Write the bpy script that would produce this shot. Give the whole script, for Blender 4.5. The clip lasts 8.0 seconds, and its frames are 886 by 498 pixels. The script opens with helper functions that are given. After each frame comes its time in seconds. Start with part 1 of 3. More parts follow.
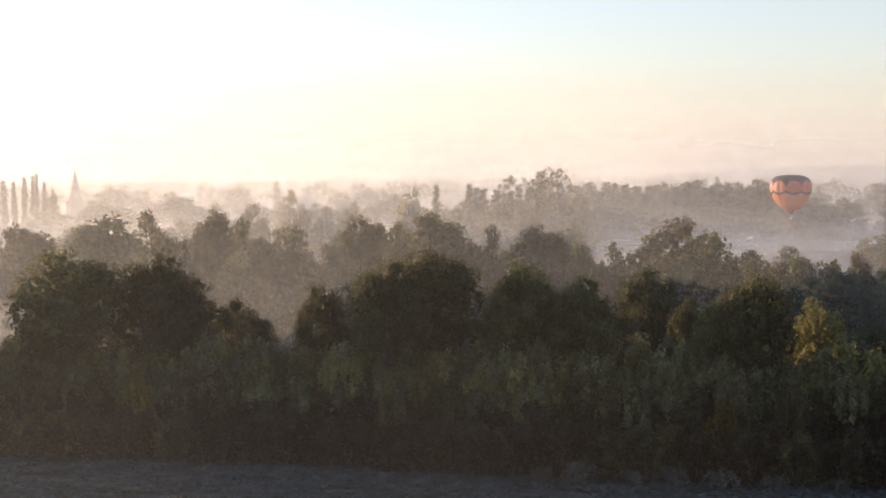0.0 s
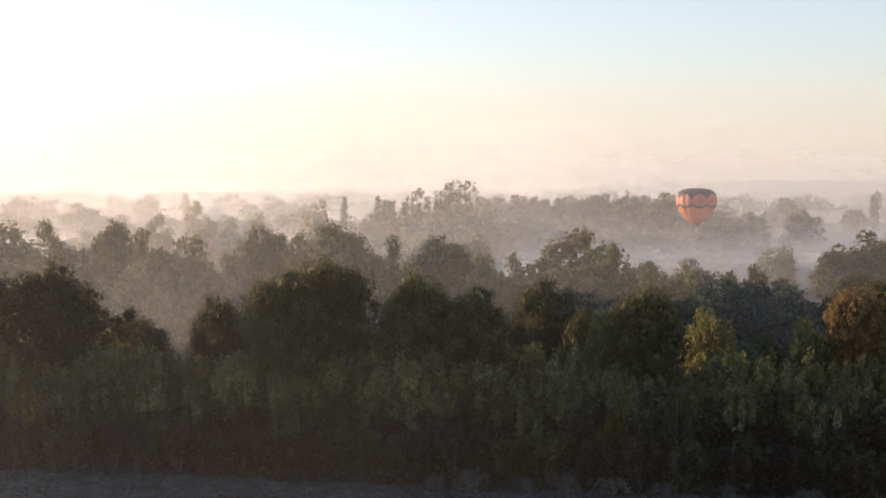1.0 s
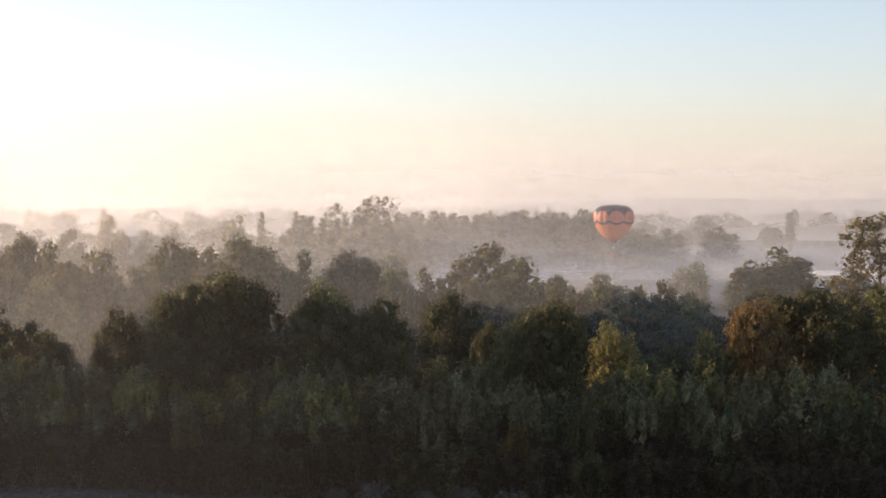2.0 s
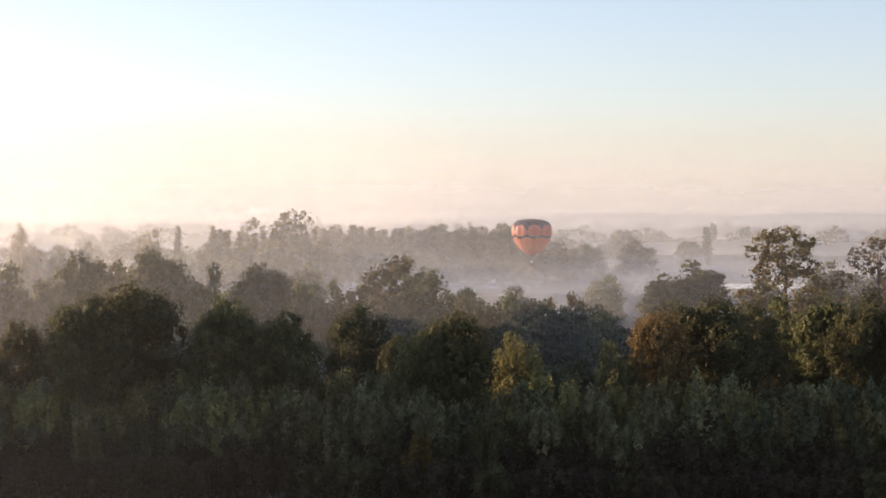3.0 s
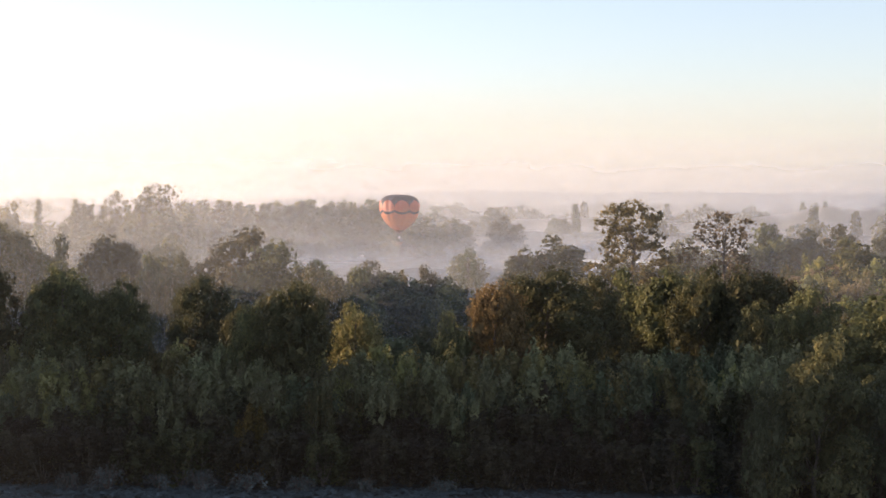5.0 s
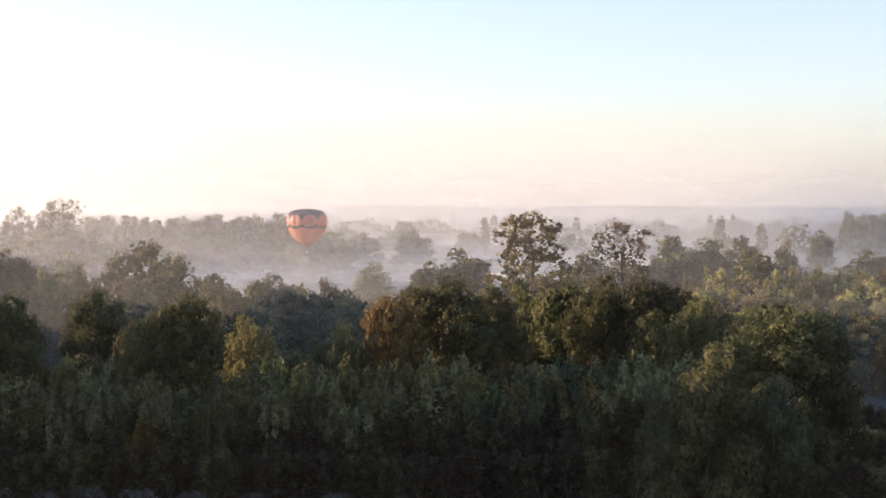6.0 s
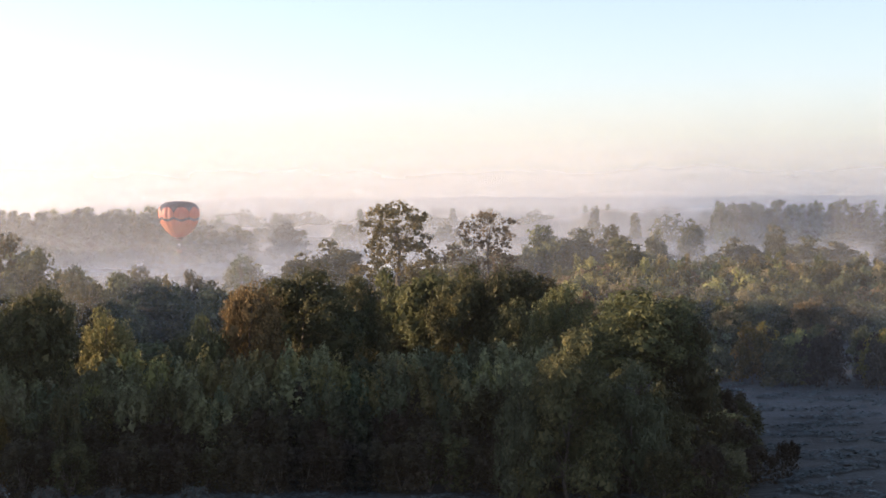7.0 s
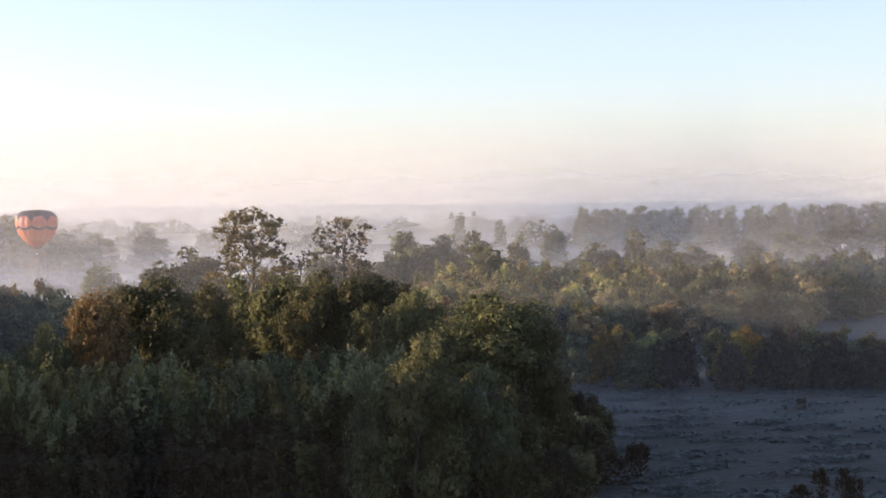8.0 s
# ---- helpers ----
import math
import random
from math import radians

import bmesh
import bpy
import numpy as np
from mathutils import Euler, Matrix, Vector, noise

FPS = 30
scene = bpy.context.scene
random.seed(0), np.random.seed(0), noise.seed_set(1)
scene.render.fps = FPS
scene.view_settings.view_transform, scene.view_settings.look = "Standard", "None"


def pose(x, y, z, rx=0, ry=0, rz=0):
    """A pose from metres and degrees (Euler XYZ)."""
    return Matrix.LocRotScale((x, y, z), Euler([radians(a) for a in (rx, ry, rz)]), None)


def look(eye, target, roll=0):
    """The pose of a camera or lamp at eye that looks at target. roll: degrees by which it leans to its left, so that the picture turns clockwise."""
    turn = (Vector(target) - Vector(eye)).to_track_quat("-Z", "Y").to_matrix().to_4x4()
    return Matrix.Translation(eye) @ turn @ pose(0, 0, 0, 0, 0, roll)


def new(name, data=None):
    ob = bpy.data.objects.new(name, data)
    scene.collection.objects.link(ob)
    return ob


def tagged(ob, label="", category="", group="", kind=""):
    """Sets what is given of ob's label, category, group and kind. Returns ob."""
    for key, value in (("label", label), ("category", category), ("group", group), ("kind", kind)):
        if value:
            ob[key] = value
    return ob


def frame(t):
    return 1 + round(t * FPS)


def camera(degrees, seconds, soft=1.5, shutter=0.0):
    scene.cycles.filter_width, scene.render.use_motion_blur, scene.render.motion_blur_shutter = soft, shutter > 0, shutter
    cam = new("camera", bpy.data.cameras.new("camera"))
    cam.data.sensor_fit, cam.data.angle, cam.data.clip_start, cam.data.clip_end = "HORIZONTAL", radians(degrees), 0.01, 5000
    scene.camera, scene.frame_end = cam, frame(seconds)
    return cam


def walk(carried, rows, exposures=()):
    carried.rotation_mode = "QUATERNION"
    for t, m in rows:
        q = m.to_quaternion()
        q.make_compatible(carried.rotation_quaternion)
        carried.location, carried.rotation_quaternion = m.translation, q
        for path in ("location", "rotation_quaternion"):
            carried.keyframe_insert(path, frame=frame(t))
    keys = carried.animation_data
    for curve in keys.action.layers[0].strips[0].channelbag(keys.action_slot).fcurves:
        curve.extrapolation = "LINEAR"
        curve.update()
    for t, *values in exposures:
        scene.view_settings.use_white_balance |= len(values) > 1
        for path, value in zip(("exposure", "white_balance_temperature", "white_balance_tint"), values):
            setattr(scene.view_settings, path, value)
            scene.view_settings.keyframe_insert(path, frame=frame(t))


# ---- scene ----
cam = camera(30.24, 8.0, soft=1.6)
PATH = [
    (0.0, pose(-7.56, 0.65, 28.57, 0, 0, -0.000) @ pose(0, 0, 0, 87.218) @ pose(0, 0, 0, 0, 0, -0.366)),
    (0.5, pose(-6.63, 0.51, 28.38, 0, 0, -1.450) @ pose(0, 0, 0, 87.457) @ pose(0, 0, 0, 0, 0, -0.487)),
    (1.0, pose(-5.70, 0.38, 28.19, 0, 0, -3.026) @ pose(0, 0, 0, 87.657) @ pose(0, 0, 0, 0, 0, -0.058)),
    (1.5, pose(-4.76, 0.27, 28.00, 0, 0, -4.369) @ pose(0, 0, 0, 87.890) @ pose(0, 0, 0, 0, 0, 0.157)),
    (3.0, pose(-1.92, 0.06, 27.46, 0, 0, -8.377) @ pose(0, 0, 0, 88.785) @ pose(0, 0, 0, 0, 0, 0.160)),
    (3.5, pose(-0.96, 0.02, 27.28, 0, 0, -9.572) @ pose(0, 0, 0, 88.431) @ pose(0, 0, 0, 0, 0, 0.307)),
    (4.0, pose(0.00, 0.00, 27.10, 0, 0, -10.545) @ pose(0, 0, 0, 87.961) @ pose(0, 0, 0, 0, 0, 0.274)),
    (4.5, pose(0.97, -0.00, 26.93, 0, 0, -11.656) @ pose(0, 0, 0, 87.851) @ pose(0, 0, 0, 0, 0, 0.430)),
    (6.0, pose(3.90, 0.10, 26.41, 0, 0, -15.702) @ pose(0, 0, 0, 88.558) @ pose(0, 0, 0, 0, 0, 0.245)),
    (6.5, pose(4.89, 0.16, 26.24, 0, 0, -18.156) @ pose(0, 0, 0, 88.307) @ pose(0, 0, 0, 0, 0, 0.107)),
    (7.0, pose(5.88, 0.25, 26.08, 0, 0, -19.925) @ pose(0, 0, 0, 88.280) @ pose(0, 0, 0, 0, 0, -0.111)),
    (7.5, pose(6.88, 0.35, 25.91, 0, 0, -22.314) @ pose(0, 0, 0, 88.618) @ pose(0, 0, 0, 0, 0, -0.620)),
    (8.0, pose(7.88, 0.47, 25.75, 0, 0, -24.520) @ pose(0, 0, 0, 88.529) @ pose(0, 0, 0, 0, 0, -0.392)),
]
walk(cam, PATH, [(0.0, 1.16, 6100, 24), (1.5, 1.15, 6050, 24), (4.0, 1.26, 5950, 25), (6.5, 1.50, 5800, 24), (8.0, 1.47, 5700, 24)])

# ---- light: a low sun in morning mist ----
SUN_AZ, SUN_EL = -59.0, 6.0
scene.cycles.transparent_max_bounces = 24
world = bpy.data.worlds.new("morning_sky")
world.use_nodes = True
scene.world = world
wn = world.node_tree.nodes
sky = wn.new("ShaderNodeTexSky")
sky.sky_type = "NISHITA"
sky.sun_disc = False
sky.sun_elevation = radians(SUN_EL)
sky.sun_rotation = radians(SUN_AZ)
sky.air_density, sky.dust_density, sky.ozone_density = 1.0, 0.7, 2.0
wn["Background"].inputs["Strength"].default_value = 0.15
veil = wn.new("ShaderNodeHueSaturation")
veil.inputs["Saturation"].default_value = 0.62
world.node_tree.links.new(sky.outputs[0], veil.inputs["Color"])
world.node_tree.links.new(veil.outputs[0], wn["Background"].inputs["Color"])
sun = new("sun", bpy.data.lights.new("sun", "SUN"))
sun.data.energy, sun.data.angle, sun.data.color = 4.8, radians(0.6), (1.0, 0.72, 0.38)
az, el = radians(SUN_AZ), radians(SUN_EL)
sun.matrix_world = look((0, 0, 0), (-math.sin(az) * math.cos(el), -math.cos(az) * math.cos(el), -math.sin(el)))


# ---- materials ----
def material(name):
    m = bpy.data.materials.new(name)
    m.use_nodes = True
    nt = m.node_tree
    for n in list(nt.nodes):
        nt.nodes.remove(n)
    out = nt.nodes.new("ShaderNodeOutputMaterial")

    def add(kind, **inputs):
        n = nt.nodes.new("ShaderNode" + kind)
        for k, v in inputs.items():
            n.inputs[k.replace("_", " ")].default_value = v
        return n

    def link(a, b):
        nt.links.new(a, b)
    return m, add, link, out


def ramp(add, link, fac, stops):
    n = add("ValToRGB")
    e = n.color_ramp.elements
    while len(e) < len(stops):
        e.new(0.5)
    for s, (p, c) in zip(e, stops):
        s.position, s.color = p, (*c, 1)
    link(fac, n.inputs[0])
    return n.outputs[0]


def mixed(add, link, fac, a, b):
    n = add("MixRGB")
    for sock, v in ((n.inputs[0], fac), (n.inputs[1], a), (n.inputs[2], b)):
        if isinstance(v, (int, float)):
            sock.default_value = v
        elif isinstance(v, tuple):
            sock.default_value = (*v, 1)
        else:
            link(v, sock)
    return n.outputs[0]


def leaf_material(name, dark, mid, light, shine=0.1):
    """Foliage: colour varies from leaf to leaf, from bough to bough and from plant to plant."""
    m, add, link, out = material(name)
    geo, info, tc = add("NewGeometry"), add("ObjectInfo"), add("TexCoord")
    bough = add("TexNoise", Scale=0.42, Detail=3.0)
    link(tc.outputs["Object"], bough.inputs["Vector"])
    spread = add("MapRange", From_Min=0.3, From_Max=0.7)
    link(bough.outputs[0], spread.inputs["Value"])
    pick = add("MixRGB")
    pick.inputs[0].default_value = 0.55
    link(geo.outputs["Random Per Island"], pick.inputs[1])
    link(spread.outputs[0], pick.inputs[2])
    c = ramp(add, link, pick.outputs[0], [(0.1, dark), (0.55, mid), (0.95, light)])
    hs = add("HueSaturation")
    mr = add("MapRange", To_Min=0.7, To_Max=1.3)
    link(info.outputs["Random"], mr.inputs["Value"])
    link(mr.outputs[0], hs.inputs["Value"])
    mh = add("MapRange", To_Min=0.475, To_Max=0.52)
    link(info.outputs["Random"], mh.inputs["Value"])
    link(mh.outputs[0], hs.inputs["Hue"])
    link(c, hs.inputs["Color"])
    b = add("BsdfPrincipled", Roughness=0.6)
    b.inputs["Specular IOR Level"].default_value = shine
    link(hs.outputs[0], b.inputs["Base Color"])
    tr = add("BsdfTranslucent")
    link(hs.outputs[0], tr.inputs["Color"])
    mix = add("MixShader", Fac=0.4)
    link(b.outputs[0], mix.inputs[1])
    link(tr.outputs[0], mix.inputs[2])
    link(mix.outputs[0], out.inputs[0])
    return m


LEAF = {
    "green": leaf_material("leaves_dark_green", (0.046, 0.050, 0.023), (0.084, 0.086, 0.038), (0.163, 0.146, 0.062)),
    "olive": leaf_material("leaves_olive", (0.052, 0.056, 0.025), (0.098, 0.096, 0.043), (0.180, 0.155, 0.066)),
    "yellow": leaf_material("leaves_yellowing", (0.069, 0.063, 0.017), (0.147, 0.122, 0.029), (0.265, 0.196, 0.049)),
    "orange": leaf_material("leaves_orange_autumn", (0.078, 0.059, 0.025), (0.155, 0.108, 0.046), (0.26, 0.172, 0.070)),
    "rust": leaf_material("leaves_pale_rust", (0.11, 0.090, 0.050), (0.19, 0.150, 0.080), (0.30, 0.235, 0.125)),
    "grey": leaf_material("leaves_grey_green_willow", (0.055, 0.068, 0.035), (0.093, 0.104, 0.055), (0.148, 0.154, 0.087)),
    # dry also darkens the belt's front as shade; willow and pale lighten its tops
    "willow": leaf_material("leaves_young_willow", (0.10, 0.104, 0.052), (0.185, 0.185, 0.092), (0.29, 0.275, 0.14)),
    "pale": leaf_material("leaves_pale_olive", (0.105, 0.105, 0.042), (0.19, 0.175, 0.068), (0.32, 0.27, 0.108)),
    "dry": leaf_material("leaves_dull_hedge_and_shade", (0.032, 0.028, 0.017), (0.056, 0.047, 0.029), (0.095, 0.076, 0.047)),
}


def bark_material():
    m, add, link, out = material("bark")
    tc = add("TexCoord")
    n = add("TexNoise", Scale=3.0, Detail=6.0)
    link(tc.outputs["Object"], n.inputs["Vector"])
    c = ramp(add, link, n.outputs[0], [(0.3, (0.05, 0.04, 0.03)), (0.7, (0.16, 0.13, 0.10))])
    b = add("BsdfPrincipled", Roughness=0.9)
    link(c, b.inputs["Base Color"])
    bump = add("Bump", Strength=0.6, Distance=0.1)
    link(n.outputs[0], bump.inputs["Height"])
    link(bump.outputs[0], b.inputs["Normal"])
    link(b.outputs[0], out.inputs[0])
    return m


BARK = bark_material()


def ground_material():
    """Frosted rough grass with brown and bare patches."""
    m, add, link, out = material("frosted_meadow")
    tc = add("TexCoord")
    fine = add("TexNoise", Scale=0.9, Detail=8.0, Roughness=0.65)
    mid = add("TexNoise", Scale=0.12, Detail=5.0)
    wide = add("TexNoise", Scale=0.012, Detail=4.0)
    streak = add("TexNoise", Scale=1.0, Detail=6.0, Distortion=1.4)
    mp = add("Mapping")
    mp.inputs["Rotation"].default_value = (0, 0, radians(38))
    mp.inputs["Scale"].default_value = (0.16, 0.62, 1.0)
    link(tc.outputs["Object"], mp.inputs["Vector"])
    link(mp.outputs[0], streak.inputs["Vector"])
    for n in (fine, mid, wide):
        link(tc.outputs["Object"], n.inputs["Vector"])
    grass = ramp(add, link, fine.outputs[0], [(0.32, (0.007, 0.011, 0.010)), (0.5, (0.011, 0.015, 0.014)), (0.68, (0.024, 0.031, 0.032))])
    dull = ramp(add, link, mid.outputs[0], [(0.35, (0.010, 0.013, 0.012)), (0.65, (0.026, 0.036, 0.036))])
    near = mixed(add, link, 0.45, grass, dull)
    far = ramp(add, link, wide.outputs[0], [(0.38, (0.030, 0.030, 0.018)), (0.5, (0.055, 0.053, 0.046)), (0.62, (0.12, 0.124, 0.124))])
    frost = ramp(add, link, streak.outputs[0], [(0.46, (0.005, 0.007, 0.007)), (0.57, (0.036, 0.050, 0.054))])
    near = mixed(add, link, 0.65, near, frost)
    c = mixed(add, link, 0.35, near, far)
    b = add("BsdfPrincipled", Roughness=0.95)
    link(c, b.inputs["Base Color"])
    bump = add("Bump", Strength=0.8, Distance=0.5)
    link(fine.outputs[0], bump.inputs["Height"])
    link(bump.outputs[0], b.inputs["Normal"])
    link(b.outputs[0], out.inputs[0])
    return m


def plain(name, c1, c2, scale=2.0, rough=0.8, bump=0.2, metal=0.0):
    m, add, link, out = material(name)
    tc = add("TexCoord")
    n = add("TexNoise", Scale=scale, Detail=6.0)
    link(tc.outputs["Object"], n.inputs["Vector"])
    c = ramp(add, link, n.outputs[0], [(0.35, c1), (0.65, c2)])
    b = add("BsdfPrincipled", Roughness=rough, Metallic=metal)
    link(c, b.inputs["Base Color"])
    bm_ = add("Bump", Strength=bump, Distance=0.05)
    link(n.outputs[0], bm_.inputs["Height"])
    link(bm_.outputs[0], b.inputs["Normal"])
    link(b.outputs[0], out.inputs[0])
    return m


def mist_material(name, density, fall, top, seed, wisp, west):
    """Droplets that scatter light on and back, thinning out with height."""
    m, add, link, out = material(name)
    geo, tc = add("NewGeometry"), add("TexCoord")
    sep = add("SeparateXYZ")
    link(geo.outputs["Position"], sep.inputs[0])
    up = add("Math")
    up.operation = "MULTIPLY"
    link(sep.outputs["Z"], up.inputs[0])
    up.inputs[1].default_value = -1.0 / fall
    ex = add("Math")
    ex.operation = "EXPONENT"
    link(up.outputs[0], ex.inputs[0])
    mp = add("Mapping")
    mp.inputs["Location"].default_value = (seed, seed * 2.0, 0)
    mp.inputs["Scale"].default_value = (0.012, 0.012, 0.05)
    link(tc.outputs["Object"], mp.inputs["Vector"])
    n = add("TexNoise", Scale=1.0, Detail=4.0)
    link(mp.outputs[0], n.inputs["Vector"])
    wisps = add("MapRange", From_Min=0.3, From_Max=0.7, To_Min=1 - wisp, To_Max=1 + wisp)
    link(n.outputs[0], wisps.inputs["Value"])
    fade = add("MapRange", From_Min=top * 0.3, From_Max=top, To_Min=1.0, To_Max=0.0)
    fade.interpolation_type = "SMOOTHSTEP"
    link(sep.outputs["Z"], fade.inputs["Value"])
    acc = wisps.outputs[0]
    thin = west or (0.0, 100.0, 1.0)
    lee = add("MapRange", From_Min=thin[0], From_Max=thin[1], To_Min=1.0, To_Max=thin[2])
    link(sep.outputs["X"], lee.inputs["Value"])
    for s in (ex.outputs[0], fade.outputs[0], lee.outputs[0]):
        k = add("Math")
        k.operation = "MULTIPLY"
        link(acc, k.inputs[0])
        link(s, k.inputs[1])
        acc = k.outputs[0]
    k = add("Math")
    k.operation = "MULTIPLY"
    k.use_clamp = True
    link(acc, k.inputs[0])
    k.inputs[1].default_value = density
    clear = add("BsdfTransparent")
    onward = add("BsdfTranslucent", Color=(0.93, 0.94, 0.96, 1))
    back = add("BsdfDiffuse", Color=(0.93, 0.94, 0.96, 1))
    drops = add("MixShader", Fac=0.45)
    link(onward.outputs[0], drops.inputs[1])
    link(back.outputs[0], drops.inputs[2])
    mix = add("MixShader")
    link(k.outputs[0], mix.inputs[0])
    link(clear.outputs[0], mix.inputs[1])
    link(drops.outputs[0], mix.inputs[2])
    link(mix.outputs[0], out.inputs[0])
    return m


# ---- building blocks ----
def mesh_from(name, verts, faces, mat, smooth=False):
    me = bpy.data.meshes.new(name)
    me.from_pydata([tuple(v) for v in verts], [], faces)
    me.materials.append(mat)
    if smooth:
        me.polygons.foreach_set("use_smooth", [True] * len(me.polygons))
    return me


def part(name, bm, mat, parent, label=""):
    """Links a bmesh as one mesh object under a thing or a part."""
    me = bpy.data.meshes.new(name)
    bm.to_mesh(me)
    bm.free()
    me.materials.append(mat)
    ob = new(name, me)
    ob.parent = parent
    return tagged(ob, label)


def box(bm, x, y, z, sx, sy, sz):
    """A box with its base centre at x, y, z."""
    r = bmesh.ops.create_cube(bm, size=1, matrix=Matrix.LocRotScale((x, y, z + sz / 2), None, (sx, sy, sz)))
    return r["verts"]


def rod(bm, a, b, r1, r2, n=6):
    a, b = Vector(a), Vector(b)
    q = (b - a).to_track_quat("Z", "Y").to_matrix().to_4x4()
    bmesh.ops.create_cone(bm, cap_ends=True, segments=n, radius1=r1, radius2=r2, depth=(b - a).length,
                          matrix=Matrix.Translation((a + b) / 2) @ q)


def unit(v):
    return v / np.maximum(np.linalg.norm(v, axis=-1, keepdims=True), 1e-6)


def leaf_mesh(name, points, normals, size, mat, rng, upright=0.0):
    """One pointed leaf spray at each point."""
    n = len(points)
    up = rng.normal(size=(n, 3))
    up[:, 2] += upright * 3
    side = unit(np.cross(up, normals))
    along = unit(np.cross(normals, side))
    s = size * rng.uniform(0.55, 1.35, (n, 1))
    bow = normals * s * rng.uniform(-0.15, 0.15, (n, 1))
    v = np.empty((n, 3, 3))
    v[:, 0] = points + along * s * 0.85
    v[:, 1] = points - along * s * 0.35 + side * s * 0.55 + bow
    v[:, 2] = points - along * s * 0.35 - side * s * 0.55 + bow
    me = bpy.data.meshes.new(name)
    me.vertices.add(n * 3)
    me.vertices.foreach_set("co", v.reshape(-1))
    me.loops.add(n * 3)
    me.loops.foreach_set("vertex_index", np.arange(n * 3, dtype=np.int32))
    me.polygons.add(n)
    me.polygons.foreach_set("loop_start", np.arange(0, n * 3, 3, dtype=np.int32))
    me.update(calc_edges=True)
    me.materials.append(mat)
    return me


def clumps(rng, centres, radii, boughs, count, loose=False):
    """Points and outward normals over the surface of overlapping clumps of leaves."""
    share = radii ** 2 / np.sum(radii ** 2)
    k = rng.choice(len(centres), size=count, p=share)
    d = unit(rng.normal(size=(count, 3)) + np.array([0, 0, 0.25]))
    r = radii[k, None] * (0.72 + 0.34 * rng.random((count, 1)))
    stray = rng.random((count, 1)) < 0.12
    r = np.where(stray, radii[k, None] * rng.uniform(1.0, 1.5, (count, 1)), r)
    if loose:
        r = radii[k, None] * np.abs(rng.normal(size=(count, 1))) * 0.85
    p = centres[k] + d * r * np.array([1, 1, 0.8])
    if not loose:
        keep = np.ones(count, bool)
        for c, rad in boughs:
            keep &= np.linalg.norm((p - c) / np.array([1, 1, 0.75]), axis=1) > rad * 0.7
        p, d = p[keep], d[keep]
    return p, unit(d + rng.normal(size=d.shape) * 0.4)


def heart(rng, boughs, each, big, share=0.66):
    """Large sprays inside each bough, which keep the daylight from showing through it."""
    p, n, s = [], [], []
    for c, rad in boughs:
        d = unit(rng.normal(size=(each, 3)))
        p.append(c + d * rad * share * np.array([1, 1, 0.7]))
        n.append(unit(d + rng.normal(size=d.shape) * 0.25))
        s.append(np.full((each, 1), rad * big))
    return np.concatenate(p), np.concatenate(n), np.concatenate(s)


def trunk_mesh(name, stem, limbs, girth):
    """A tapered stem through the points of stem, with limbs of three points each."""
    bm = bmesh.new()
    n = len(stem) - 1
    for i in range(n):
        u, v = i / n, (i + 1) / n
        rod(bm, stem[i], stem[i + 1], girth * (1.25 - 0.95 * u), girth * (1.25 - 0.95 * v), 8)
    for a, b, c, g in limbs:
        rod(bm, a, b, g, g * 0.6, 5)
        rod(bm, b, c, g * 0.6, g * 0.15, 5)
    me = bpy.data.meshes.new(name)
    bm.to_mesh(me)
    bm.free()
    me.materials.append(BARK)
    return me


# kind: height, width, crown's foot, boughs, bough radius and clump radius as shares of the half width, leaves, leaf size, girth
SHAPES = {
    "oak": (20.0, 12.0, 0.38, 20, (0.30, 0.46), (0.085, 0.15), 15000, 0.24, 0.42),
    "round": (18.0, 12.0, 0.28, 24, (0.26, 0.40), (0.08, 0.14), 13000, 0.24, 0.35),
    "sparse": (15.0, 7.0, 0.2, 16, (0.2, 0.34), (0.12, 0.2), 8000, 0.24, 0.18),
    "tall": (26.0, 12.0, 0.22, 46, (0.17, 0.28), (0.07, 0.13), 19000, 0.2, 0.36),
    "airy": (26.0, 12.0, 0.22, 46, (0.15, 0.26), (0.07, 0.13), 10500, 0.19, 0.30),
    "dome": (15.0, 12.0, 0.0, 34, (0.24, 0.38), (0.06, 0.11), 22000, 0.2, 0.2),
    "bush": (9.0, 9.0, 0.0, 20, (0.22, 0.36), (0.08, 0.14), 6500, 0.23, 0.14),
    "poplar": (24.0, 5.0, 0.04, 40, (0.45, 0.7), (0.14, 0.25), 18000, 0.2, 0.3),
}


